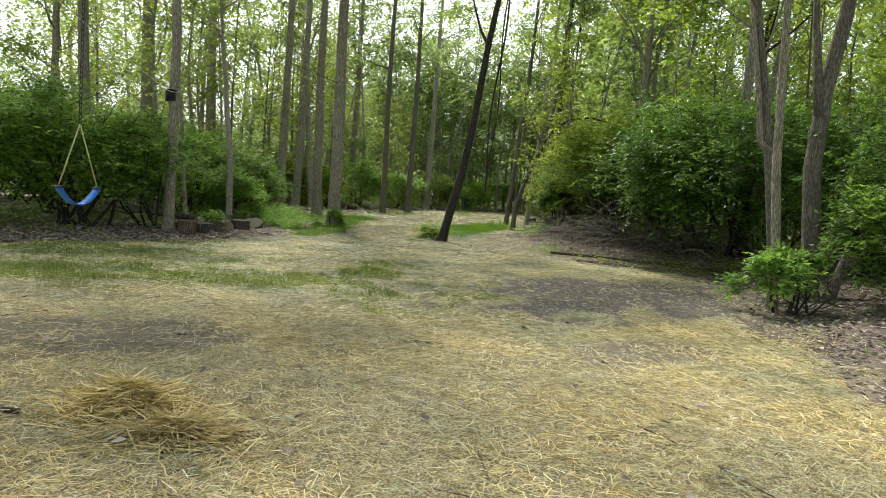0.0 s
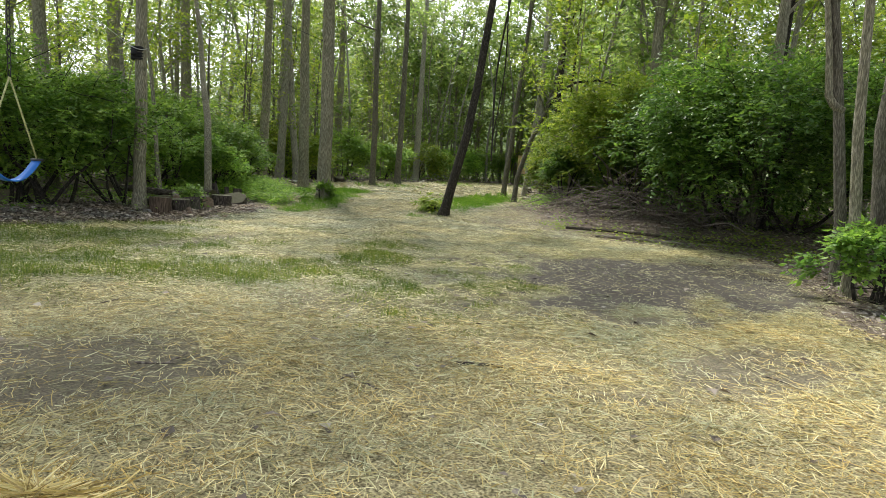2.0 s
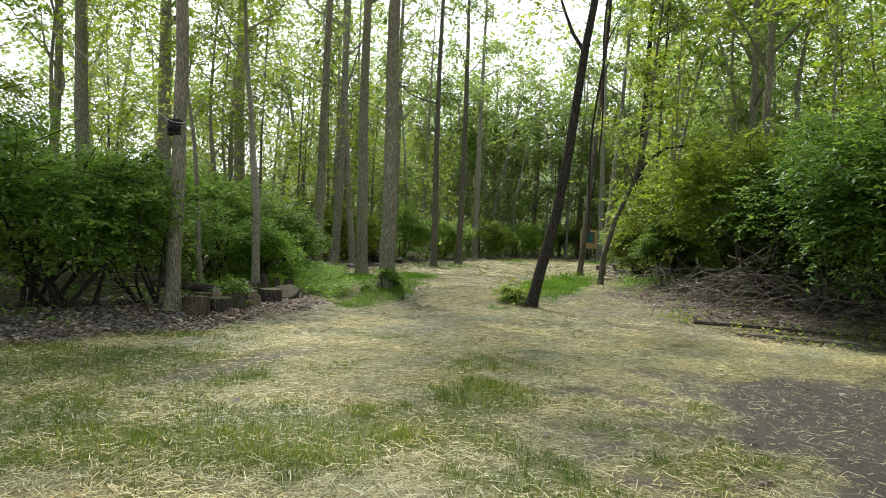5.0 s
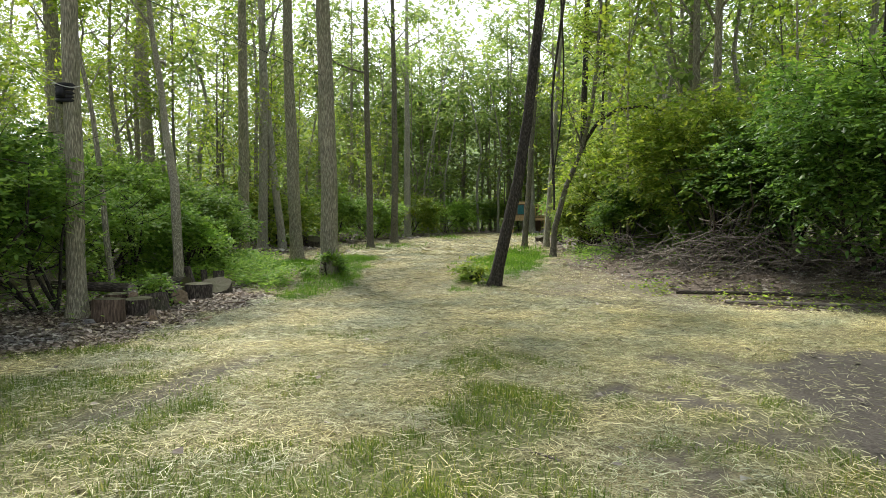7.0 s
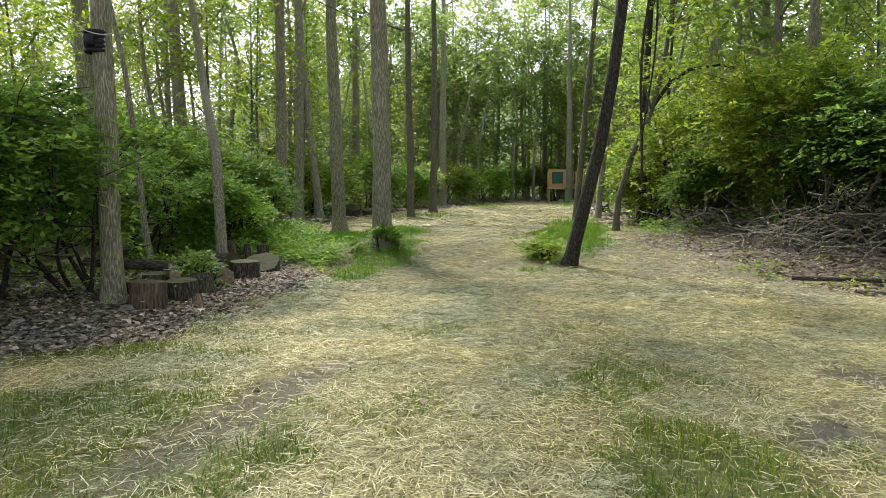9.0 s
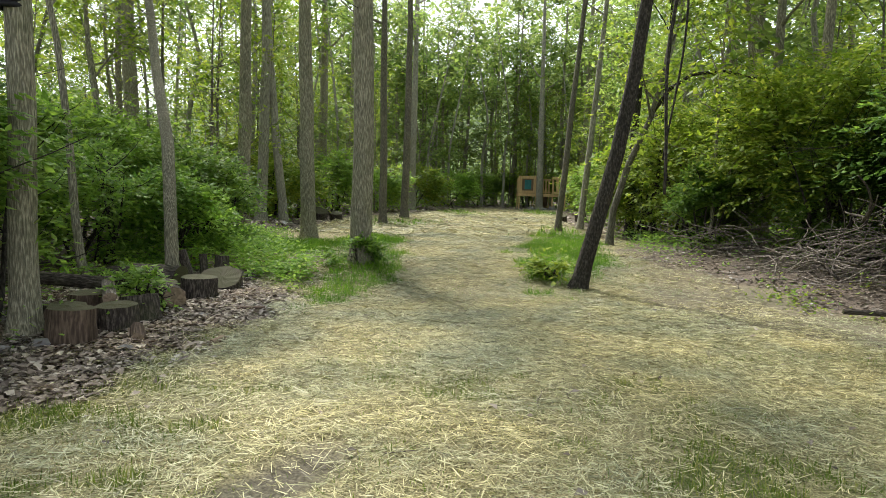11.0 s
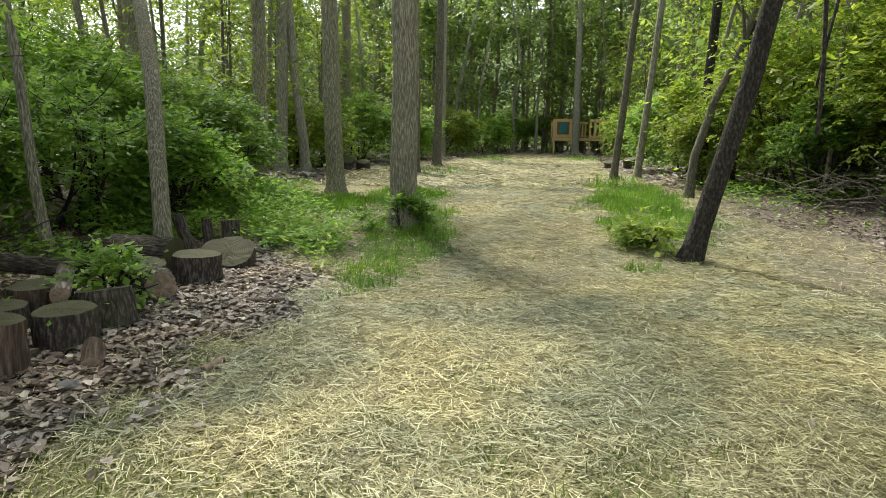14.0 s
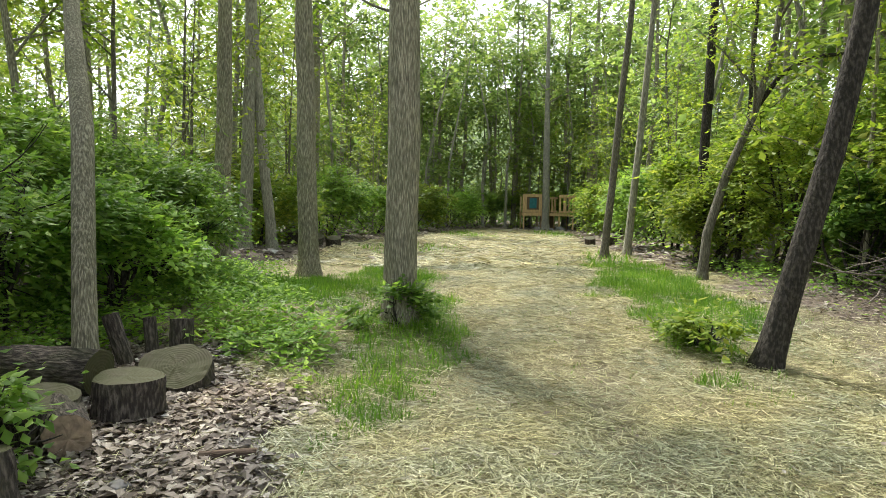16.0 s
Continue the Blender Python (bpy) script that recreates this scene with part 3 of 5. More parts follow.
def tree(name, seed, path, r0, limbs, label, bark=BARK, leaf=LEAF_HIGH, leaves=2500, size=0.11, z0=4.0, reach=2.2, taper=0.45,
         spread=0.16, x=0.0, y=0.0, sides=9, up=(0.3, 0.9), parts=False, sink=0.12, flare=0.45, clump=False, high=None, group="trees of the wood"):
    """A tree: a tapered trunk along path (offsets from its foot), crooked limbs with twigs, and loose leaves on them."""
    rs = np.random.RandomState(seed)
    path = np.array(path, float)
    H = path[-1, 2]
    zs = np.concatenate([[-sink, 0.0, 0.15, 0.4], np.linspace(0.9, H, max(7, int(H / 1.1)))])
    px, py = np.interp(zs, path[:, 2], path[:, 0]), np.interp(zs, path[:, 2], path[:, 1])
    wob = np.cumsum(rs.normal(0, 0.012, (len(zs), 2)), 0) * (zs[:, None] > 1)
    trunk_pts = np.stack([px, py, zs], -1)
    trunk_pts[:, :2] += wob
    rad = r0 * (1 - (1 - taper * 0.4) * (np.clip(zs, 0, H) / H) ** 1.1) * (1 + flare * np.exp(-np.clip(zs, 0, 9) / 0.16))
    th = thing(name, x, y, at(x, y), label, "tree", group)
    g = Geo()
    g.tube(trunk_pts, rad, sides, 0.10, True, rs)
    part("trunk", g, bark, th)
    wood, crown, where = Geo(), Geo(), []
    for i in range(limbs):
        z = z0 + (H - z0) * ((i + rs.rand()) / limbs) ** 0.9
        s = np.array([np.interp(z, zs, trunk_pts[:, 0]), np.interp(z, zs, trunk_pts[:, 1]), z])
        ln = reach * rs.uniform(0.6, 1.15) * (1.1 - 0.6 * (z - z0) / (H - z0 + 0.01))
        lp = limb_path(s, rs.rand() * 2 * math.pi, rs.uniform(*up), ln, rs)
        r = min(0.4 * r0, 0.018 + 0.017 * ln) * (1.0 if parts else 0.9)
        one = Geo() if parts else wood
        one.tube(lp, np.linspace(r, 0.006, len(lp)), 5 if parts else 3, 0, False)
        where.append(lp[2:])
        for _ in range(4 if parts else 2):
            q = limb_path(lp[rs.randint(2, len(lp))], rs.rand() * 2 * math.pi, rs.uniform(-0.1, 0.8), ln * rs.uniform(0.25, 0.5), rs, 4)
            one.tube(q, np.linspace(0.012, 0.004, 4), 3, 0, False)
            where += [q[1:], q[1:]]
        if parts:
            part("limb", one, bark, th)
    if limbs and not parts:
        tagged(part("branchwork", wood, bark, th), kind="stuff")
    if limbs and leaves:
        pts = np.concatenate(where)
        a, b = pts[rs.randint(0, len(pts), leaves)], pts[rs.randint(0, len(pts), leaves)]
        near = np.linalg.norm(a - b, axis=1) < 0.8
        pick = np.where(near[:, None], a + (b - a) * rs.rand(leaves)[:, None], a)
        if clump:
            ends = np.array([w[-1] for w in where])
            pick = ends[rs.randint(0, len(ends), leaves)] + rs.normal(0, 0.3, (leaves, 3))
        k = leaves // 5
        o = pick[:k] + rs.normal(0, 1, (k, 3)) * spread
        ang = rs.rand(k) * 2 * math.pi
        sprays(crown, o, unit(np.stack([np.cos(ang), np.sin(ang), rs.normal(0, 0.35, k)], -1)), rs, 5, size * 2.4, size)
        part("crown", crown, leaf, th)
    # leaf lumps above the view, added to dapple the ground with shade
    if high:
        count, z1, R, lumps = high
        top = Geo()
        mid = np.stack([rs.normal(0, 0.5, lumps) * R, rs.normal(0, 0.5, lumps) * R, rs.uniform(z1, H, lumps)], -1)
        o = mid[rs.randint(0, lumps, count // 5)] + rs.normal(0, 0.55, (count // 5, 3)) + [*path[-1, :2], 0]
        ang = rs.rand(len(o)) * 2 * math.pi
        sprays(top, o, unit(np.stack([np.cos(ang), np.sin(ang), rs.normal(0, 0.35, len(o))], -1)), rs, 5, 0.6, 0.26)
        part("treetop", top, leaf, th)
    return th


def bush(name, seed, x, y, rx, ry, h, leaves, label, leaf=LEAF, size=0.10, low=0.05, stems=7, lumps=0.45, bark=BARK_DARK, group="bushes round the clearing"):
    """A bush: crooked stems from the ground and a lumpy, loose hull of leaves."""
    rs = np.random.RandomState(seed)
    th = thing(name, x, y, at(x, y), label, "bush", group)
    wood, crown = Geo(), Geo()
    tips = []
    for _ in range(stems):
        az = rs.rand() * 2 * math.pi
        lp = limb_path((rs.normal(0, 0.15 * rx), rs.normal(0, 0.15 * ry), -0.08), az, rs.uniform(0.7, 1.35), h * rs.uniform(0.8, 1.05), rs, 7)
        lp[:, 0] = np.clip(lp[:, 0], -rx * 0.85, rx * 0.85)
        lp[:, 1] = np.clip(lp[:, 1], -ry * 0.85, ry * 0.85)
        wood.tube(lp, np.linspace(0.02 + 0.008 * h, 0.006, 7), 5, 0, False)
        for _ in range(5):
            q = limb_path(lp[rs.randint(2, 7)], rs.rand() * 2 * math.pi, rs.uniform(-0.2, 0.6), 0.4 * h, rs, 5)
            wood.tube(q, np.linspace(0.011, 0.004, 5), 3, 0, False)
    nl = int(14 + 5 * rx * ry * h)
    d = unit(rs.normal(0, 1, (nl, 3)) * [1, 1, 0.9])
    d[:, 2] = np.abs(d[:, 2]) * rs.choice([1, 1, 1, -0.7], nl)
    rr = rs.uniform(0.55, 1.0, nl)
    cen = d * rr[:, None] * [rx, ry, h * 0.5] + [0, 0, h * 0.5]
    lump_r = rs.uniform(0.6, 1.2, nl) * lumps * (rx * ry * h) ** (1 / 3) * 0.62
    which = rs.randint(0, nl, leaves)
    o = unit(rs.normal(0, 1, (leaves, 3)) + [0, 0, 0.35])
    p = cen[which] + o * (lump_r[which] * rs.uniform(0.55, 1.08, leaves) ** 0.8)[:, None] * [1, 1, 0.75]
    p = p[(p[:, 2] > low * h)][: max(40, leaves // 6)]
    n = len(p)
    out = unit(p - [0, 0, h * 0.35])
    ang = rs.rand(n) * 2 * math.pi
    way = unit(np.stack([np.cos(ang), np.sin(ang), rs.normal(0.1, 0.3, n)], -1) * 0.6 + out * [1, 1, 0.6])
    sprays(crown, p, way, rs, 6, size * 3.0, size * 1.12)
    for _ in range(int(5 + 3 * rx * ry * h)):
        c = cen[rs.randint(nl)]
        o1 = unit(c - [0, 0, h * 0.3])
        q = limb_path(c, math.atan2(o1[1], o1[0]) + rs.normal(0, 0.5), rs.uniform(0.2, 1.1), h * rs.uniform(0.22, 0.42), rs, 6, 0.12)
        wood.tube(q, np.linspace(0.008, 0.003, 6), 3, 0, False)
        q = np.repeat(q[1:], 3, 0)
        a1 = rs.rand(len(q)) * 2 * math.pi
        sprays(crown, q + rs.normal(0, 0.02, q.shape), unit(np.stack([np.cos(a1), np.sin(a1), rs.normal(0.1, 0.3, len(q))], -1)), rs, 5, size * 2.2, size)
    tagged(part("branchwork", wood, bark, th), kind="stuff")
    part("crown", crown, leaf, th)
    return th


up_ = lambda *p: [(0, 0, -0.3), (0, 0, 0)] + list(p)
GREY = "tall grey-brown woodland tree trunk with small spring leaves"
# trees standing along the clearing
tree("leaning_tree", 101, up_((0.22, -0.05, 1.0), (0.48, -0.1, 2.2), (0.68, -0.15, 3.6), (0.9, -0.2, 5.5), (1.9, -0.2, 13.5)), 0.118, 9,
     "dark scaly-barked tree leaning over the straw path", BARK_DARK, LEAF_YOUNG, 4500, 0.13, 5.4, 3.4, x=-1.33, y=18.42, sides=14, parts=True)
tree("path_tree", 102, up_((-0.08, 0, 5), (-0.1, 0, 17)), 0.195, 8, "straight grey-barked tree with sprouts at its foot", BARK, LEAF_HIGH, 3000, 0.16, 8.5, 4.5, x=-4.92, y=19.62, sides=16, parts=True, clump=True)
tree("woodland_tree", 103, up_((-0.15, 0, 6), (-0.2, 0, 18)), 0.185, 8, GREY, BARK, LEAF_HIGH, 1800, 0.13, 7.0, 4.0, x=-7.02, y=23.9, sides=14, parts=True)
tree("woodland_tree", 104, up_((0.1, 0, 6), (0.1, 0, 19)), 0.26, 8, GREY, BARK, LEAF_HIGH, 1320, 0.18, 8, 4, x=-11.3, y=42.0, sides=12)
tree("woodland_tree", 105, up_((0.1, 0, 6), (0.3, 0, 19)), 0.19, 8, GREY, BARK, LEAF_HIGH, 792, 0.18, 7, 4, x=-9.57, y=26.3, sides=12)
tree("woodland_tree", 106, up_((0.15, 0, 6), (0.3, 0, 20)), 0.20, 8, GREY, BARK_PALE, LEAF_HIGH, 792, 0.18, 7, 4, x=-10.6, y=30.75, sides=12)
tree("woodland_tree", 107, up_((-0.5, 0, 6), (-1.0, 0, 19)), 0.16, 8, GREY, BARK_PALE, LEAF_HIGH, 936, 0.18, 7, 4, x=-9.82, y=30.9, sides=12)
tree("woodland_tree", 109, up_((-0.2, 0, 6), (-0.6, 0, 20)), 0.27, 9, GREY, BARK, LEAF_HIGH, 936, 0.20, 7, 5, x=-14.5, y=29.6)
tree("woodland_tree", 110, up_((-0.1, 0, 6), (-0.4, 0, 20)), 0.26, 9, GREY, BARK, LEAF_HIGH, 936, 0.20, 7, 5, x=-13.9, y=23.6)
tree("woodland_tree", 111, up_((-0.3, 0, 6), (-0.9, 0, 18)), 0.19, 8, GREY, BARK, LEAF_HIGH, 936, 0.18, 6, 4, x=-12.2, y=18.2, high=(3600, 9.0, 4.2, 11))
tree("woodland_tree", 112, up_((-0.1, 0, 6), (-0.1, 0, 18)), 0.15, 7, GREY, BARK_MID, LEAF_HIGH, 1200, 0.2, 7, 3, x=-6.4, y=31.7)
tree("woodland_tree", 113, up_((0.05, 0, 6), (0.1, 0, 19)), 0.18, 7, GREY, BARK_MID, LEAF_HIGH, 1320, 0.22, 8, 3.5, x=-6.24, y=36.9)
tree("woodland_tree", 114, up_((0.1, 0, 6), (0.2, 0, 20)), 0.25, 8, GREY, BARK_PALE, LEAF_HIGH, 2200, 0.26, 9, 4, x=-7.16, y=48.4)
tree("woodland_tree", 115, up_((0.25, 0, 4), (0.5, 0, 7), (0.9, 0, 17)), 0.115, 7, "dark-barked tree beside the far path", BARK_MID, LEAF_HIGH, 1320, 0.22, 6, 3.5, x=-0.17, y=30.7)
tree("woodland_tree", 116, up_((0.3, 0, 4), (0.6, 0, 8), (1.2, 0, 17)), 0.12, 7, "pale-barked tree beside the far path", BARK_PALE, LEAF_HIGH, 1320, 0.22, 6, 3.5, x=0.75, y=31.8)
tree("woodland_tree", 130, up_((0.1, 0, 6), (0.3, 0, 20)), 0.38, 8, "thick grey tree behind the platform", BARK, LEAF_HIGH, 1500, 0.28, 7, 4.5, x=5.4, y=61.5)
tree("platform_tree", 117, up_((-0.1, 0, 6), (-0.3, 0, 20)), 0.29, 8, "pale grey tree growing up through a wooden platform", BARK_PALE, LEAF_HIGH, 2200, 0.28, 8, 4, x=1.78, y=59.1)
tree("strapped_tree", 118, up_((-0.01, 0, 1.5), (-0.05, 0, 3.1), (-0.1, 0.05, 5), (-0.3, 0, 17)), 0.125, 9, "rough grey tree with a black strap round its trunk", BARK, LEAF_HIGH, 3800, 0.19, 6.5, 5.0, x=-7.12, y=14.3, sides=14, parts=True, clump=True, high=(3600, 8.0, 4.2, 11))
tree("slender_tree", 119, up_((-0.08, 0.12, 1.0), (-0.25, 0.42, 2.0), (-0.75, 1.1, 3.0), (-1.25, 1.9, 4.2), (-1.9, 2.6, 6), (-2.5, 3.2, 10)), 0.095, 7, "slender grey tree leaning back behind the stumps", BARK, LEAF_YOUNG, 2600, 0.11, 4.2, 2.2, x=-7.05, y=17.05, sides=12, parts=True)
tree("sapling", 120, up_((-0.16, 0, 1.3), (-0.3, 0, 3), (-0.55, 0, 4.2), (-0.9, 0, 8)), 0.06, 6, "thin crooked sapling behind the stumps", BARK, LEAF_YOUNG, 1500, 0.10, 3.2, 1.8, x=-8.2, y=16.9, sides=10)
tree("path_side_tree", 121, up_((0.06, 0, 0.9), (0.21, 0, 1.7), (0.73, 0, 3.0), (0.95, 0, 3.5), (1.2, 0, 5.3), (1.5, 0, 10)), 0.09, 10, "slim crooked tree at the path's edge with low leafy limbs", BARK_MID, LEAF_YOUNG, 4200, 0.12, 2.6, 2.6, x=0.38, y=24.7, sides=10, parts=True)
tree("thin_tree", 122, up_((0.1, 0, 4), (0.3, 0, 11)), 0.06, 6, "thin upright tree at the path's edge", BARK_DARK, LEAF_YOUNG, 2000, 0.11, 4.5, 2, x=2.1, y=27.2)
# 129 is an added tree; its dense crown shades the bushes on the right
tree("woodland_tree", 129, up_((0.1, 0, 5), (0.4, 0, 17)), 0.14, 11, "leafy tree added at the path's edge to shade the bushes", BARK_DARK, LEAF_HIGH, 7000, 0.18, 6.5, 4.8, x=1.75, y=28.6)
tree("edge_tree", 127, up_((0.1, 0, 4), (0.3, 0, 15)), 0.13, 11, "leafy tree standing behind the big bush", BARK, LEAF_YOUNG, 5000, 0.15, 4.8, 3.6, x=4.3, y=23.0, parts=True)
tree("edge_tree", 128, up_((-0.1, 0, 4), (0.2, 0, 14)), 0.11, 10, "leafy tree standing behind the bushes", BARK_DARK, LEAF_YOUNG, 4000, 0.15, 4.5, 3.2, x=7.6, y=21.2, parts=True)
for sd, x, y in ((141, -11.4, 22.4), (142, -10.4, 18.6), (143, -13.2, 26.2), (144, -13.4, 18.4)):
    tree("leafy_tree", sd, up_((0.1, 0, 2.5), (-0.2, 0, 5), (0.1, 0, 10)), 0.075, 14, "slim leafy tree behind the bushes", BARK, LEAF_YOUNG, 3200, 0.14, 2.2, 2.6, x=x, y=y, sides=8)
tree("forked_tree", 123, up_((-0.03, 0, 1.1), (-0.03, 0, 1.75), (-0.11, 0, 2.05), (-0.16, 0, 2.65), (-0.22, 0, 3.7), (-0.3, 0, 9)), 0.075, 6, "slim pale tree rising from a shrub", BARK, LEAF_YOUNG, 2400, 0.10, 4.4, 2.2, x=4.82, y=10.6, sides=12, parts=True)
tree("forked_tree", 124, up_((-0.06, 0, 0.8), (-0.14, 0, 1.7), (-0.26, 0, 2.75), (-0.40, 0, 3.4), (-0.52, 0, 4.0), (-1.1, 0, 8)), 0.085, 6, "dark tree with a crooked side stem", BARK_MID, LEAF_YOUNG, 2200, 0.10, 4.4, 2.2, x=5.15, y=11.6, sides=10, parts=True)
tree("edge_tree", 125, up_((-0.05, 0, 1.75), (-0.11, 0, 2.85), (-0.03, 0, 3.3), (0.12, 0, 4.0), (0.5, 0, 12)), 0.15, 7, "furrowed grey-brown tree among shrubs, forking above", BARK_MID, LEAF_YOUNG, 3000, 0.10, 4.4, 3.0, x=5.8, y=11.9, sides=12, parts=True)
tree("edge_tree", 126, up_((0.35, 0, 1.2), (0.9, 0, 2.0), (1.1, 0, 3.0), (1.6, 0, 4.4), (2.0, 0, 8)), 0.08, 6, "crooked tree bending away from its neighbour", BARK_MID, LEAF_YOUNG, 2400, 0.10, 3.2, 2.4, x=6.05, y=11.7, sides=10, parts=True)


def stem(name, pts, r0, r1, mat, label):
    """A single crooked stem growing out of a trunk."""
    pts = np.array(pts, float)
    g = Geo()
    g.tube(pts - pts[0], np.linspace(r0, r1, len(pts)), 9)
    ob = part(name, g, mat, None)
    ob.location = tuple(pts[0])
    return tagged(ob, label, "branch")


stem("side_stem", [(4.91, 11.6, 2.42), (4.78, 11.6, 2.5), (4.70, 11.6, 2.62), (4.64, 11.6, 3.15), (4.55, 11.6, 3.7), (4.45, 11.6, 4.3), (4.2, 11.7, 5.6)], 0.06, 0.03, BARK, "crooked pale side stem of a dark tree")
stem("side_stem", [(5.68, 11.9, 3.05), (5.60, 11.9, 3.5), (5.55, 11.9, 3.9), (5.46, 11.9, 4.5), (5.3, 12.0, 6.5)], 0.09, 0.04, BARK_MID, "upright fork of a furrowed tree")


BUSHY = "dense broad-leaved bush with fresh green leaves"
# big bush gets the leaf colour darkened for its shade
bush("big_bush", 201, 6.2, 17.6, 3.3, 2.9, 3.7, 42000, "large green bush, leaves coloured darker for shade, deep shade below", LEAF_SHADED, 0.11, 0.16, 14)
bush("bush", 202, 3.6, 21.6, 2.0, 2.0, 3.5, 18000, "yellow-green bush behind the brush pile", LEAF_YOUNG, 0.11, 0.06, 9)
bush("bush", 203, 2.5, 25.6, 1.5, 1.9, 3.4, 13000, "bright yellow-green bush at the path's edge", LEAF_YOUNG, 0.11)
bush("bush", 204, 9.6, 15.5, 2.6, 2.6, 3.6, 10000, BUSHY, LEAF_SHADED, 0.12)
bush("bush", 251, 4.9, 19.6, 1.5, 1.3, 2.6, 10000, BUSHY, LEAF_SHADED, 0.10)
bush("bush", 252, 1.9, 27.8, 1.0, 1.3, 2.3, 6500, "loose yellow-green bush beside the path", LEAF_YOUNG, 0.11)
bush("bush", 257, 2.0, 22.6, 0.9, 0.8, 1.6, 5000, BUSHY, LEAF, 0.10)
bush("bush", 258, 3.6, 20.3, 1.2, 0.9, 2.3, 8000, BUSHY, LEAF, 0.10)
bush("bush", 253, 3.1, 23.4, 1.0, 1.0, 1.6, 5000, "low yellow-green bush near the path", LEAF_YOUNG, 0.10)
bush("bush", 254, 8.0, 14.6, 1.5, 1.2, 2.6, 8000, BUSHY, LEAF_SHADED, 0.10)
bush("bush", 255, -7.9, 14.9, 0.9, 0.8, 2.2, 5000, "leafy branches overhanging the stumps", LEAF_LIT, 0.10, 0.35)
bush("bush", 256, -8.2, 19.6, 0.9, 0.8, 1.3, 4500, BUSHY, LEAF_LIT, 0.10)
bush("bush", 205, 5.5, 24.5, 2.4, 2.4, 4.0, 11000, BUSHY, LEAF, 0.12)
bush("shrub", 206, 4.85, 10.2, 0.55, 0.55, 0.85, 2400, "low leafy shrub at a tree's foot", LEAF, 0.085, 0.0)
bush("shrub", 207, 6.6, 10.0, 1.2, 1.0, 1.7, 8500, "leafy shrub at the clearing's edge", LEAF, 0.085, 0.0)
bush("bush", 208, 8.4, 11.8, 2.0, 1.6, 3.2, 13000, BUSHY, LEAF_SHADED, 0.10)
bush("swing_bush", 211, -8.9, 13.6, 2.0, 1.7, 3.0, 24000, "spreading bush with bare crooked stems below its leaves", LEAF, 0.095, 0.25, 12)
bush("swing_bush", 212, -11.0, 11.4, 2.4, 1.9, 3.6, 20000, "spreading bush beside a hanging swing", LEAF, 0.10, 0.15, 10)
# these left bushes take the brightened leaf colour in place of more light
bush("bush", 213, -9.3, 18.6, 1.4, 1.3, 2.0, 11000, BUSHY, LEAF_LIT, 0.10)
bush("bush", 214, -9.0, 21.3, 1.2, 1.2, 1.9, 9000, BUSHY, LEAF_LIT, 0.10)
bush("bush", 215, -11.4, 21.5, 1.9, 1.8, 2.9, 13000, BUSHY, LEAF_LIT, 0.11)
bush("bush", 216, -10.2, 25.0, 1.5, 1.4, 2.0, 9000, BUSHY, LEAF_LIT, 0.11)
bush("bush", 217, -12.0, 16.8, 1.9, 1.7, 2.6, 12000, BUSHY, LEAF_LIT, 0.11)
bush("foot_sprouts", 218, -4.95, 19.35, 0.42, 0.28, 0.42, 800, "leafy sprouts at a tree's foot", LEAF, 0.085, 0.0, 4)
bush("foot_sprouts", 219, -1.72, 19.0, 0.24, 0.4, 0.36, 200, "leafy sprouts beside a leaning tree's foot", LEAF_YOUNG, 0.10, 0.0, 4)
bush("stump_sprouts", 220, -6.75, 15.6, 0.22, 0.2, 0.55, 160, "fresh green sprouts growing between the stumps", LEAF_LIT, 0.085, 0.3, 4)
rsb = np.random.RandomState(230)
for i, (bx, by, br, bh) in enumerate([(-10.8, 33.5, 1.6, 2.2), (-10.0, 39, 1.8, 2.6), (-8.6, 44, 1.7, 2.4), (-7.2, 50, 1.8, 2.6), (-5.2, 57, 1.9, 2.6), (-2.6, 63, 2.2, 3.0),
                                      (1.2, 65.5, 2.4, 3.0), (5.0, 63.5, 2.2, 3.2), (5.8, 56, 2.2, 3.2), (4.4, 49, 2.0, 3.0), (4.6, 43, 2.0, 3.0), (3.4, 35.5, 1.8, 3.0),
                                      (2.9, 30.5, 1.5, 3.0), (6.5, 32, 2.4, 4.0), (-13.8, 27.5, 2.2, 3.0), (-14, 36, 2.4, 3.2), (8.5, 40, 2.6, 4.0), (9.5, 26, 2.6, 4.2), (13, 19, 2.8, 4.0), (-15.5, 19, 2.4, 3.0), (-15, 13, 2.6, 3.4)]):
    # two of three carry the leaf tone lifted for light
    bush("far_bush", 231 + i, bx, by, br, br, bh, 3900, "leafy bush at the edge of the wood", LEAF_LIT if i % 3 else LEAF_YOUNG, 0.19, 0.03, 4)

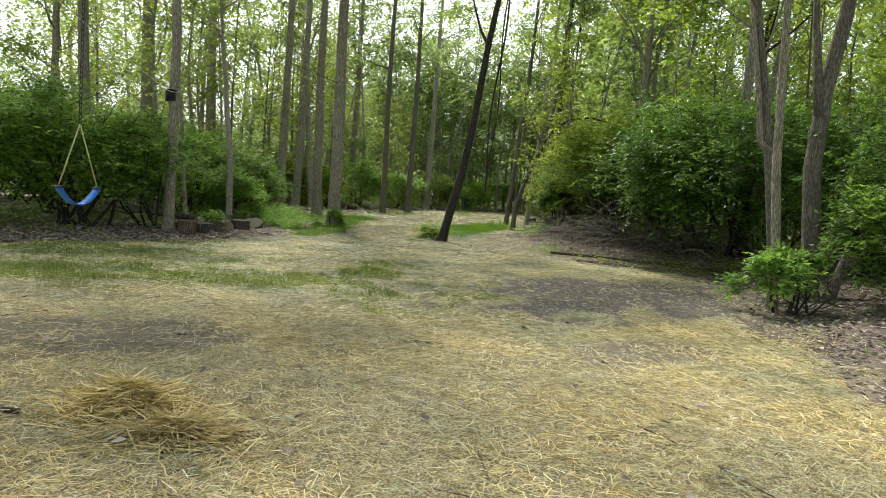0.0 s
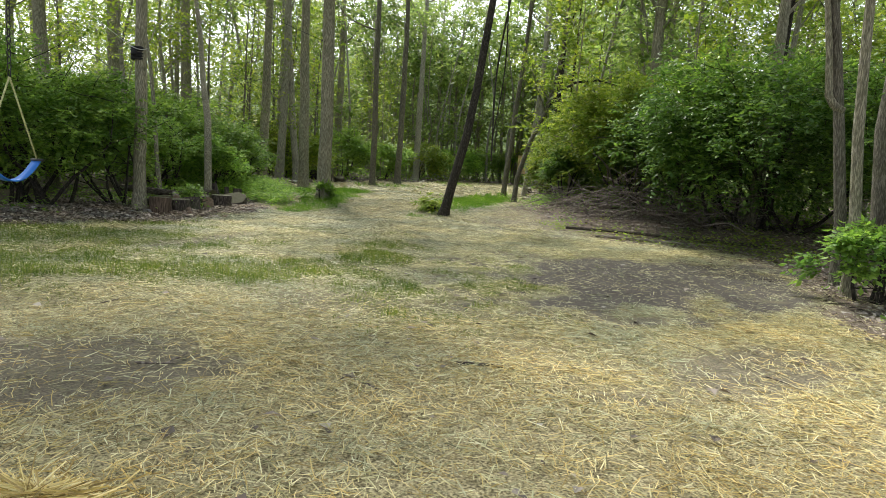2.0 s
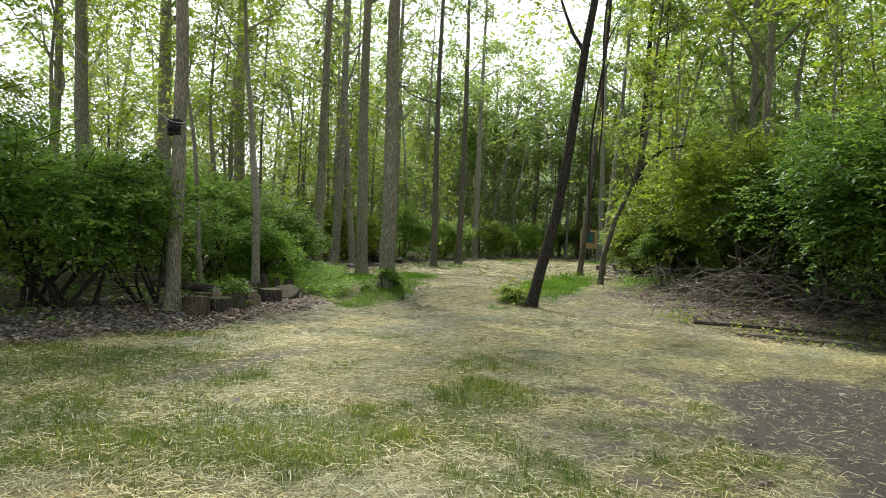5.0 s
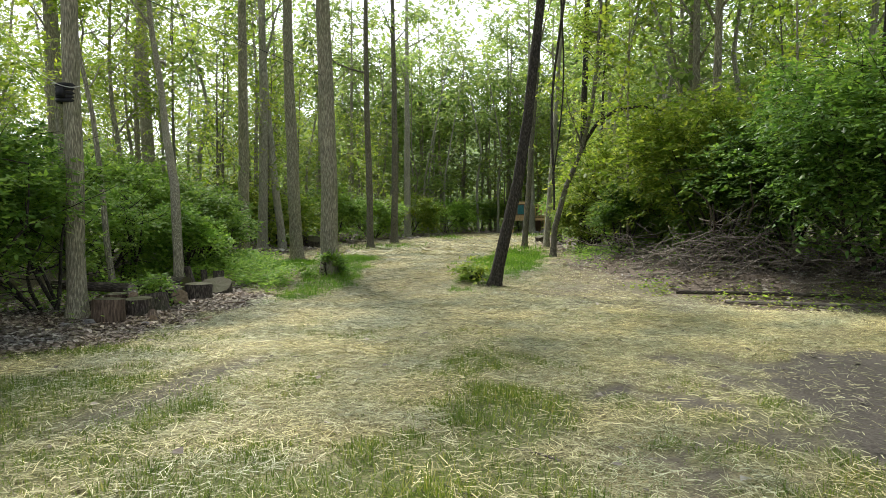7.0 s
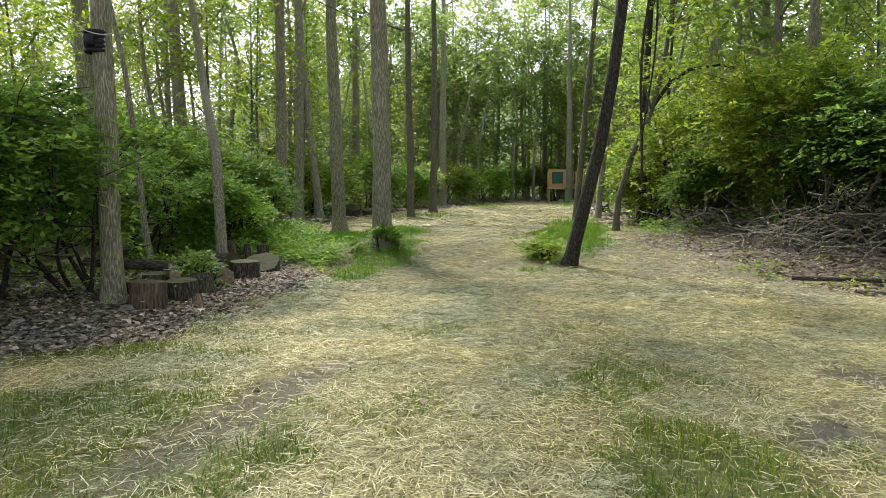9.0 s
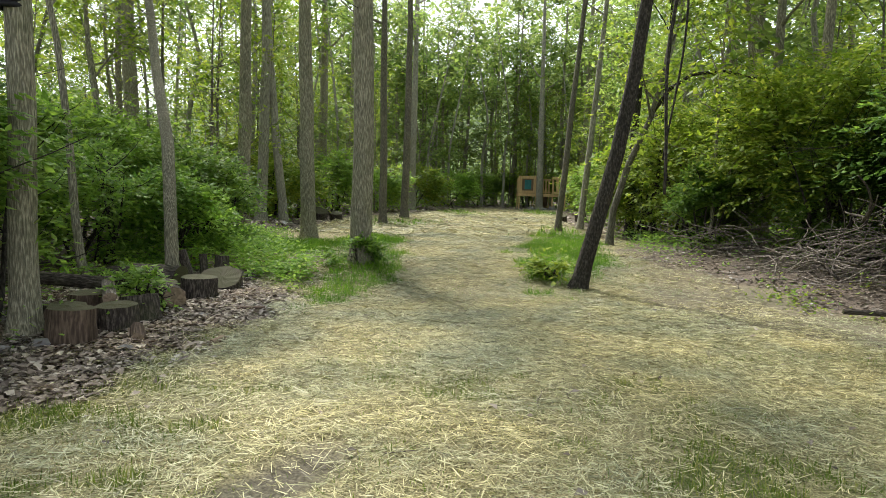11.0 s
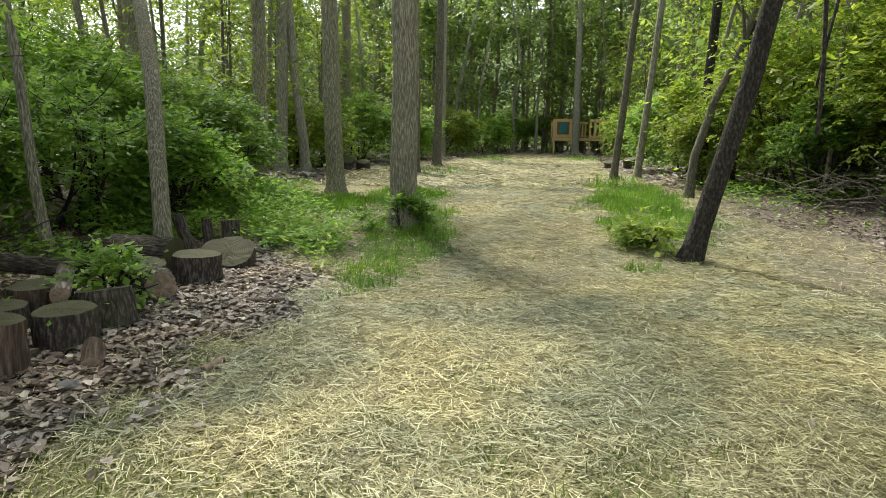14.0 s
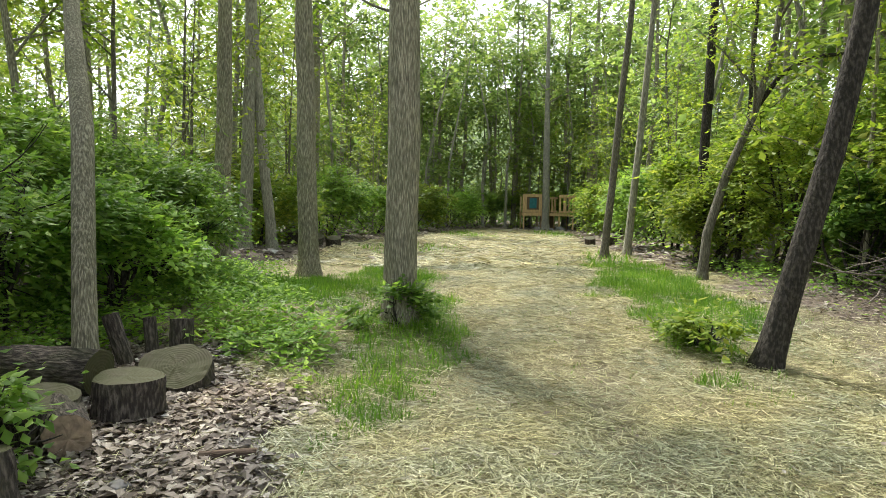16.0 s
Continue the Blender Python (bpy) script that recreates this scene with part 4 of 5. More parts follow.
# the wood behind: a few kinds of tree, each standing many times
KINDS = [tree("woodland_tree", 301 + i, up_((rsb.normal(0, 0.15), 0, 4), (rsb.normal(0, 0.35), 0, 8), (rsb.normal(0, 0.7), rsb.normal(0, 0.3), h)), r, nl, "slim woodland tree with sparse young leaves", bk, lf, n, s, z, ln,
              spread=0.34, x=-30 - 3 * i, y=45, sides=7)
         for i, (h, r, nl, bk, lf, n, s, z, ln) in enumerate([
             (17, 0.15, 11, BARK, LEAF_HIGH, 1150, 0.28, 4.0, 3.6), (19, 0.19, 11, BARK, LEAF_HIGH, 1150, 0.28, 5.0, 4.0),
             (15, 0.12, 11, BARK_PALE, LEAF_YOUNG, 1350, 0.25, 3.0, 3.0), (9, 0.06, 12, BARK_MID, LEAF_YOUNG, 1250, 0.19, 1.0, 2.4),
             (7, 0.045, 12, BARK, LEAF_YOUNG, 1200, 0.18, 0.7, 2.0), (12, 0.085, 12, BARK_MID, LEAF_HIGH, 1300, 0.23, 2.0, 2.8),
             (18, 0.17, 8, BARK, LEAF_HIGH, 900, 0.48, 2.5, 4.2), (20, 0.2, 8, BARK, LEAF_HIGH, 900, 0.48, 3.5, 4.2),
             (16, 0.13, 8, BARK_PALE, LEAF_HIGH, 900, 0.46, 2.0, 3.6)])]
POLES = [tree("thin_pole_tree", 321 + i, up_((rsb.normal(0, 0.25), 0, 1.5), (rsb.normal(0, 0.5), 0, 4), (rsb.normal(0, 0.9), 0, 7), (rsb.normal(0, 1.2), 0, 15)), 0.075 + 0.02 * i, 4, "thin crooked young tree of the deep wood", BARK_PALE if i % 2 else BARK, LEAF_HIGH, 450, 0.42, 3.0, 2.4,
              spread=0.4, x=-34 - 2 * i, y=52, sides=6) for i in range(4)]
KINDS += POLES
taken = [(o.location.x, o.location.y) for o in scene.objects if o.parent is None and o.get("category") == "tree"]


def plant(limit, kinds, odds, gap, clear, x0, x1, y0, y1):
    """Copies of those kinds at random places outside the clearing."""
    done = 0
    for _ in range(5000):
        x, y = rsb.uniform(x0, x1), rsb.uniform(y0, y1)
        if abs(x + 1) > 8 + 0.62 * y or float(inside(np.array([x]), np.array([y]))[0]) > -clear:
            continue
        if any(math.hypot(x - a, y - b) < gap for a, b in taken):
            continue
        copy_thing(KINDS[rsb.choice(kinds, p=odds)], pose(x, y, at(x, y), 0, 0, rsb.uniform(0, 360)))
        taken.append((x, y))
        done += 1
        if done >= limit:
            break


plant(7, [0, 1, 2], [0.4, 0.2, 0.4], 3.2, 4.0, -30, -9, 15, 36)
plant(3, [0, 2, 5, 3], [0.2, 0.3, 0.3, 0.2], 2.2, 1.6, -19, -9.5, 22, 38)
plant(26, [0, 2, 5], [0.3, 0.3, 0.4], 2.6, 3.4, 4, 26, 18, 42)
plant(34, [6, 7, 8], [0.35, 0.3, 0.35], 2.0, 2.0, -20, 20, 58, 84)
plant(38, [6, 7, 8], [0.35, 0.3, 0.35], 2.4, 2.6, -34, 30, 42, 92)
plant(76, [9, 10, 11, 12], [0.25] * 4, 1.1, 1.5, -14, 14, 56, 80)
plant(9, [9, 10, 11, 12], [0.25] * 4, 1.3, 2.0, -18, -8, 30, 56)
plant(14, [9, 10, 11, 12], [0.25] * 4, 1.3, 2.5, 3, 16, 24, 56)
plant(26, [3, 4], [0.5, 0.5], 1.5, 1.6, 2, 20, 19, 44)
plant(22, [3, 4], [0.5, 0.5], 1.7, 1.8, -22, -8, 19, 44)
plant(44, [3, 4], [0.5, 0.5], 1.3, 1.0, -20, 20, 44, 74)
# unseen trees beside and behind the walk's start, added to close and shade it
for x, y, k in [(-12, 4, 0), (-13, -3, 1), (-6, -9, 0), (2, -11, 1), (9, -6, 0), (9.5, 1, 2), (8.5, 5.5, 5), (11, 8, 0), (-14, 8.5, 1), (13, 3, 1), (-3, -14, 1), (6, -13, 0)]:
    copy_thing(KINDS[k], pose(x, y, at(x, y), 0, 0, rsb.uniform(0, 360)))


def far_woods():
    """The deep wood's foliage, past all single trees."""
    rs = np.random.RandomState(400)
    n = 105000
    ang = rs.uniform(radians(42), radians(140), n)
    r = rs.uniform(70, 104, n)
    z = 27 * rs.rand(n) ** 1.1
    g = Geo()
    p = np.stack([r * np.cos(ang), r * np.sin(ang), z + 0.3], -1)
    p = p[rs.rand(n) < (0.25 + 0.75 * step(0.3, 0.7, vnoise(ang * 40, z, 0.4, 9))) * (1 - 0.5 * step(radians(104), radians(116), ang))]
    leaf_cloud(g, p, rs, 0.7, 0.4)
    tagged(part("far_woods", g, LEAF_HIGH, None, "", False), "deep green woods far behind the clearing", "woods", kind="stuff")


def wooded_ridge():
    """The closed wood at the end of sight: a rolling mass of treetops."""
    ang = np.linspace(radians(20), radians(160), 280)
    rows = np.linspace(0, 1, 14)
    A, R = np.meshgrid(ang, rows, indexing="ij")
    top = (15 + 13 * vnoise(A * 40, 0 * A, 0.5, 91) + 7 * vnoise(A * 40, 0 * A, 2.1, 92)) * (1 - 0.4 * step(radians(104), radians(118), A))
    rad = 106 + 40 * R + 3 * vnoise(A * 90, R * 12, 1.0, 93)
    g = Geo()
    i, j = np.meshgrid(np.arange(279), np.arange(13), indexing="ij")
    g.add(np.stack([rad * np.cos(A), rad * np.sin(A), top * R ** 0.7], -1), np.stack([i * 14 + j, i * 14 + j + 1, (i + 1) * 14 + j + 1, (i + 1) * 14 + j], -1).reshape(-1, 4))
    m, nt, b = material("distant_treetops", 0.9)
    f = noise_at(nt, 0.7, 8)
    nt.links.new(ramp(nt, f, [(0.35, (0.06, 0.09, 0.04)), (0.55, (0.15, 0.21, 0.08)), (0.75, (0.24, 0.32, 0.12))]), b.inputs["Base Color"])
    bump(nt, b, f, 1.0, 1.0)
    tagged(part("backdrop", g, m, None), "distant mass of woodland treetops", "backdrop", kind="structure")


wooded_ridge()
far_woods()


def herbs(name, n, box, seed, keep, label, size=0.09, tall=0.3, leaf=LEAF):
    """Low leafy plants of the wood's floor."""
    x, y, rs = scatter(n, *box, seed)
    ok = rs.rand(n) < keep(x, y) * step(0.35, 0.6, 0.6 * vnoise(x, y, 1.1, 81) + 0.4 * vnoise(x, y, 3.0, 82))
    x, y = x[ok], y[ok]
    g = Geo()
    z = height(x, y) + tall * rs.rand(len(x)) * (0.4 + vnoise(x, y, 1.7, 83))
    leaf_cloud(g, np.stack([x, y, z + 0.02], -1), rs, size, 0.02, 0.1)
    return tagged(part(name, g, leaf, None, "", False), label, "undergrowth", kind="stuff")


side = lambda x, y: step(-0.3, 0.8, -inside(x, y))
herbs("undergrowth", 42000, (-9.5, -5.4, 16.8, 24), 84, lambda x, y: step(-1.6, -0.2, -inside(x, y)) * (1 - oval(x, y, -6.8, 16.7, 1.2, 2.5)), "low green plants behind the stumps", 0.09, 0.34, LEAF_LIT)
herbs("undergrowth", 34000, (-0.3, 9, 15, 28), 85, lambda x, y: side(x, y) * (0.15 + 0.85 * step(19, 22.5, y + 0.35 * x)), "low green plants below the bushes", 0.09, 0.3)
herbs("undergrowth", 9000, (0.5, 6.0, 13.6, 18.5), 86, lambda x, y: 0.7 * step(-0.5, 0.4, -inside(x, y)), "scattered green plants among the dead leaves", 0.07, 0.15, LEAF_YOUNG)
herbs("undergrowth", 17000, (-16, -6.2, 8, 17), 87, lambda x, y: 0.8 * step(0.6, 1.8, -inside(x, y)), "low plants below the swing and the bushes", 0.08, 0.3)
herbs("far_undergrowth", 26000, (-24, 20, 22, 66), 88, lambda x, y: step(0.2, 1.4, -inside(x, y)), "green undergrowth of the wood", 0.2, 0.7, LEAF_LIT)
herbs("undergrowth", 3000, (3.6, 8.5, 6, 12), 89, lambda x, y: side(x, y) * 0.8, "low plants at the clearing's edge", 0.07, 0.25)


# ---- stumps and logs ----
def log(name, seed, foot, axis, length, r, label, bark=BARK_LOG, cut=CUT, flare=0.0, category="log", group="stumps and logs", sides=20, bow=0.0):
    """A sawn log or stump: furrowed bark round a sawn face at each end."""
    rs = np.random.RandomState(seed)
    th = thing(name, 0, 0, 0, label, category, group)
    th.matrix_world = Matrix.Translation(foot) @ Vector(axis).to_track_quat("Z", "Y").to_matrix().to_4x4()
    k = 9
    ang = np.linspace(0, 2 * math.pi, sides, endpoint=False)
    out = 1 + 0.07 * np.sin(2 * ang + rs.rand() * 6) + 0.05 * np.sin(3 * ang + rs.rand() * 6) + rs.normal(0, 0.028, sides)
    t = np.linspace(0, 1, k)
    rad = r * (1 + flare * np.exp(-t * length / 0.12)) * np.concatenate([[1], 1 + rs.normal(0, 0.015, k - 2), [0.985]])
    rr = rad[:, None] * (out[None] + rs.normal(0, 0.012, (k, sides)))
    bx = bow * np.sin(t * math.pi)
    g = Geo()
    ring = np.stack([rr * np.cos(ang) + bx[:, None], rr * np.sin(ang), np.repeat(t[:, None] * length, sides, 1)], -1)
    i, j = np.meshgrid(np.arange(k - 1), np.arange(sides), indexing="ij")
    j2 = (j + 1) % sides
    g.add(ring, np.stack([i * sides + j, i * sides + j2, (i + 1) * sides + j2, (i + 1) * sides + j], -1).reshape(-1, 4))
    part("bark", g, bark, th)
    for z, row, flip in ((0.0, 0, True), (length, -1, False)):
        f = Geo()
        face = [(bx[row], 0, z + (0.004 if not flip else -0.004))]
        for s in (0.35, 0.7, 0.955):
            p = ring[row] * [s, s, 1]
            p[:, 2] = z + rs.normal(0, 0.0025, sides)
            face += [tuple(q) for q in p]
        fs = []
        for a in range(sides):
            b = (a + 1) % sides
            fs.append((0, 1 + a, 1 + b, 1 + b))
            for m in (0, 1):
                fs.append((1 + m * sides + a, 1 + (m + 1) * sides + a, 1 + (m + 1) * sides + b, 1 + m * sides + b))
        rim = ring[row].copy()
        base = len(face)
        face += [tuple(q) for q in rim]
        for a in range(sides):
            b = (a + 1) % sides
            fs.append((1 + 2 * sides + a, base + a, base + b, 1 + 2 * sides + b))
        fs = np.array(fs)
        if flip:
            fs = np.where((fs[:, 2:3] == fs[:, 3:4]), fs[:, [0, 2, 1, 1]], fs[:, ::-1])
        f.add(face, fs)
        part("sawn_face", f, cut, th, "weathered sawn wood with growth rings", False)
    return th


STUMP = "weathered sawn tree stump on the leaf litter"
g0 = lambda x, y, dz=-0.09: (x, y, at(x, y) + dz)
log("stump", 501, g0(-6.62, 14.2), (0.02, 0.03, 1), 0.42, 0.205, "short stump with peeling reddish bark", BARK_RED, CUT, 0.05, "stump")
log("stump", 502, g0(-6.46, 14.7), (0.03, -0.06, 1), 0.36, 0.18, STUMP, BARK_LOG, CUT, 0.12, "stump")
log("log_piece", 503, g0(-6.04, 14.32, 0.03), (-0.25, 0.45, 0.12), 0.26, 0.065, "small pale log end leaning on a stump", BARK_RED, CUT_FRESH)
log("stump", 504, g0(-6.48, 15.2), (-0.15, 0.12, 1), 0.36, 0.2, "rough-barked stump tilting backwards", BARK_LOG, CUT, 0.15, "stump")
log("stump", 505, g0(-6.8, 16.15), (0.05, -0.1, 1), 0.36, 0.24, "broad stump with a mossy sawn top", BARK_LOG, CUT, 0.1, "stump")
log("log_piece", 506, g0(-6.42, 15.84, 0.13), (-0.6, 0.8, 0.02), 0.5, 0.135, "short log with its sawn end showing", BARK_LOG, CUT_FRESH)
log("stump", 507, g0(-6.5, 16.62), (0.02, 0.0, 1), 0.37, 0.235, "dark upright stump with a split rim", BARK_LOG, CUT, 0.12, "stump")
log("stump", 508, g0(-6.48, 17.42, -0.10), (0.12, -0.52, 0.9), 0.36, 0.26, "big round stump tilted forward, mossy sawn top", BARK_LOG, CUT, 0.1, "stump", sides=26)
log("log", 509, g0(-6.88, 16.95, 0.18), (-0.95, 0.2, -0.02), 0.8, 0.17, "dark furrowed log lying behind the stumps", BARK_LOG, CUT)
log("log", 510, g0(-7.3, 17.3, 0.10), (-0.8, 0.1, 0.0), 0.9, 0.14, "furrowed log below another", BARK_LOG, CUT)
log("leaning_post", 511, g0(-7.1, 17.8), (-0.36, 0.05, 1), 0.58, 0.07, "mossy leaning cut pole", BARK_LOG, CUT)
log("leaning_post", 512, g0(-7.1, 18.2), (-0.1, 0.05, 1), 0.46, 0.06, "short mossy upright pole", BARK_LOG, CUT)
log("leaning_post", 513, g0(-6.9, 18.35), (-0.05, 0.15, 1), 0.42, 0.10, "short mossy stump piece", BARK_LOG, CUT)
log("log", 514, g0(-6.72, 15.0, 0.26), (-0.5, 0.8, 0.06), 0.95, 0.065, "pale peeled branch lying across the stumps", TWIG, CUT_FRESH)
log("log", 515, g0(-6.95, 15.7, 0.3), (-1.0, 0.05, 0.04), 1.6, 0.075, "long thin log lying behind the stumps", BARK_LOG, CUT)
log("stump", 516, g0(-7.1, 15.3), (0, 0, 1), 0.36, 0.22, "reddish-brown stump behind the others", BARK_RED, CUT, 0.1, "stump")
log("stump", 517, g0(-7.1, 14.85), (0.05, 0, 1), 0.3, 0.19, STUMP, BARK_LOG, CUT, 0.1, "stump")
log("log_piece", 518, g0(-5.7, 15.9, 0.03), (0.9, 0.2, 0.02), 0.32, 0.035, "short stick lying on dead leaves", BARK_RED, CUT_FRESH)
log("log_piece", 519, g0(-5.36, 14.38, 0.03), (0.15, 0.9, 0.02), 0.2, 0.03, "pale split piece of wood on the straw", CUT_FRESH, CUT_FRESH)
log("long_branch", 520, g0(1.7, 16.75, 0.14), (4.2, -1.35, 0.0), 4.4, 0.034, "long fallen branch lying before the brush", BARK_LOG, CUT, bow=0.28)
log("long_branch", 521, g0(2.3, 16.2, 0.05), (3.0, -0.5, 0.0), 2.6, 0.03, "thin fallen branch on dead leaves", TWIG, CUT, bow=-0.1)
for i, (x, y, r, h) in enumerate([(-9.2, 33.2, 0.35, 0.5), (-9.9, 33.8, 0.3, 0.6), (-8.6, 33.9, 0.25, 0.4), (1.0, 38.6, 0.22, 0.4), (1.9, 38.9, 0.25, 0.5)]):
    log("far_stump", 530 + i, g0(x, y), (0.2 - 0.1 * i, -0.3, 1), h, r, "dark stump at the edge of the wood", BARK_LOG, CUT, 0.1, "stump", "far stumps", 12)


def stone(seed, x, y, r, label="grey fieldstone half sunk among the leaves"):
    rs = np.random.RandomState(seed)
    bm = bmesh.new()
    bmesh.ops.create_icosphere(bm, subdivisions=3, radius=r)
    off = Vector(rs.rand(3) * 50)
    for v in bm.verts:
        v.co *= 1 + 0.35 * noise.noise(v.co * (1.6 / r) + off) + 0.08 * noise.noise(v.co * (6 / r) + off)
        v.co.z *= 0.62
    me = bpy.data.meshes.new("stone")
    bm.to_mesh(me)
    bm.free()
    for p in me.polygons:
        p.use_smooth = True
    me.materials.append(STONE)
    ob = new("stone", me)
    ob.matrix_world = pose(x, y, at(x, y) + 0.25 * r, 0, 0, rs.rand() * 360)
    return tagged(ob, label, "stone", "loose stones")


for i, (x, y, r) in enumerate([(-6.0, 14.05, 0.07), (-6.75, 14.0, 0.09), (-6.95, 13.75, 0.07), (-5.95, 15.5, 0.06), (-7.0, 13.4, 0.06), (1.1, 58.4, 0.3), (2.75, 58.5, 0.35), (2.1, 58.2, 0.22)]):
    stone(560 + i, x, y, r)


# ---- brush pile ----
def brush_pile(seed, x, y, n, k):
    rs = np.random.RandomState(seed)
    th = thing("brush_pile", x, y, at(x, y), "tangled heap of dead grey branches below a bush", "brush pile")
    joined = Geo()
    for i in range(n):
        u, v = k * rs.normal(0, 0.85), k * rs.normal(0, 0.55)
        hgt = 1.0 * k * math.exp(-(u / 1.5) ** 2 - (v / 0.9) ** 2)
        q = limb_path((u, v, rs.uniform(0.02, 0.15 + hgt)), rs.rand() * 2 * math.pi, rs.normal(0.15, 0.35), rs.uniform(0.3, 1.15), rs, 6, 0.15)
        q[:, 2] = np.maximum(q[:, 2], 0.01)
        q[:, 0] *= 1 if i % 3 else 1.15
        r = rs.choice([0.006, 0.009, 0.014, 0.024], p=[0.4, 0.35, 0.18, 0.07])
        one = Geo() if r > 0.02 else joined
        one.tube(q, np.linspace(r, r * 0.4, 6), 4 if r < 0.02 else 7, 0, True)
        if r > 0.02:
            part("branch", one, TWIG if i % 2 else BARK_LOG, th)
    tagged(part("twig_tangle", joined, TWIG, th), kind="stuff")


brush_pile(600, 3.2, 18.4, 380, 0.9)
brush_pile(601, 2.0, 21.0, 80, 0.45)
brush_pile(602, 5.0, 17.3, 130, 0.7)


def sticks(name, n, box, seed, label, keep):
    """Loose twigs lying about."""
    x, y, rs = scatter(n, *box, seed)
    ok = rs.rand(n) < keep(x, y)
    g = Geo()
    for a, b in zip(x[ok], y[ok]):
        ln = rs.uniform(0.12, 0.5)
        q = limb_path((a, b, 0), rs.rand() * 2 * math.pi, 0, ln, rs, 4, 0.1)
        q[:, 2] = height(q[:, 0], q[:, 1]) + 0.025
        r = rs.uniform(0.003, 0.009)
        g.tube(q, np.linspace(r, r * 0.5, 4), 4)
    tagged(part(name, g, TWIG, None), label, "twigs", kind="stuff")


sticks("fallen_twigs", 420, (-9, 6, 9, 20), 610, "dead twigs lying on the leaf litter", lambda x, y: step(-0.4, 0.3, -inside(x, y)))
sticks("fallen_twigs", 90, (-4, 4.5, 3, 14), 611, "small dead twigs lying on straw and soil", lambda x, y: 0.7 * step(0, 0.5, inside(x, y)))
log("stick", 612, g0(0.30, 6.12, 0.03), (1, 0.05, 0), 0.3, 0.012, "dark stick lying in the straw", BARK_LOG, CUT)
log("stick", 613, g0(-1.75, 3.55, 0.03), (1, 0.1, 0), 0.45, 0.016, "dark stick lying in the straw", BARK_LOG, CUT)


def straw_heap(x, y, r, h, n, seed, label):
    rs = np.random.RandomState(seed)
    a, d = rs.rand(n) * 2 * math.pi, r * np.abs(rs.normal(0, 0.75, n))
    px, py = x + 1.5 * d * np.cos(a), y + d * np.sin(a)
    top = h * np.exp(-(d / r * 1.6) ** 2)
    yaw, rise = rs.normal(0.15, 0.7, n), rs.normal(0, 0.25, n)
    along = np.stack([np.cos(yaw) * np.cos(rise), np.sin(yaw) * np.cos(rise), np.sin(rise)], -1)
    across = unit(np.cross(along, rs.normal(0, 0.5, (n, 3)) + [0, 0, 1]))
    z = height(px, py) + 0.03 + top * rs.uniform(0.3, 1.0, n)
    g = Geo()
    L = rs.uniform(0.12, 0.38, n)
    g.strips(np.stack([px, py, z], -1) - along * (L / 2)[:, None], along, across, L, rs.uniform(0.004, 0.007, n))
    tagged(part("straw_heap", g, GOLD, None, "", False), label, "straw", kind="stuff")


straw_heap(-0.85, 3.85, 0.24, 0.15, 1500, 620, "loose heap of golden straw")
straw_heap(-0.4, 3.6, 0.2, 0.08, 700, 621, "loose heap of golden straw")


# ---- hanging vine and arching limb ----
def vine():
    th = thing("hanging_vine", -0.25, 18.2, 0, "pair of bare twisted vines hanging from a leaning tree", "vine")
    for k in (0, 1):
        z = np.linspace(1.55 + 0.5 * k, 7.6, 26)
        g = Geo()
        g.tube(np.stack([0.07 * np.sin(z * 1.3 + 3 * k) + 0.05 * k + 0.05 * (z - 1.5), 0.05 * np.cos(z * 1.7 + 2 * k), z], -1), np.linspace(0.022, 0.03, 26) - 0.008 * k, 6)
        part("stem", g, BARK_DARK, th)
    g = Geo()
    g.tube(np.array([(-0.25, 0.05, 7.0), (0.1, 0.0, 7.5), (0.7, 0, 7.7)]), [0.05, 0.045, 0.02], 6)
    part("limb", g, BARK_DARK, th)


vine()


def arched_limb():
    th = thing("arching_limb", 1.3, 24.7, at(0.38, 24.7), "thin limb arching out over the bushes", "branch")
    g = Geo()
    g.tube(np.array([(-0.05, 0, 3.3), (0.35, 0, 3.9), (0.85, 0, 4.25), (1.6, 0, 4.35), (2.4, -0.1, 4.15), (3.0, -0.1, 3.7)]), [0.055, 0.05, 0.045, 0.035, 0.025, 0.012], 7)
    part("wood", g, BARK_DARK, th)
    rs = np.random.RandomState(640)
    c = Geo()
    t = rs.rand(420)
    leaf_cloud(c, np.stack([0.3 + 2.7 * t, 0 * t, 4.3 - 0.5 * (t - 0.5) ** 2 - 0.2 * rs.rand(420)], -1), rs, 0.12, 0.22)
    part("foliage", c, LEAF_YOUNG, th)


arched_limb()


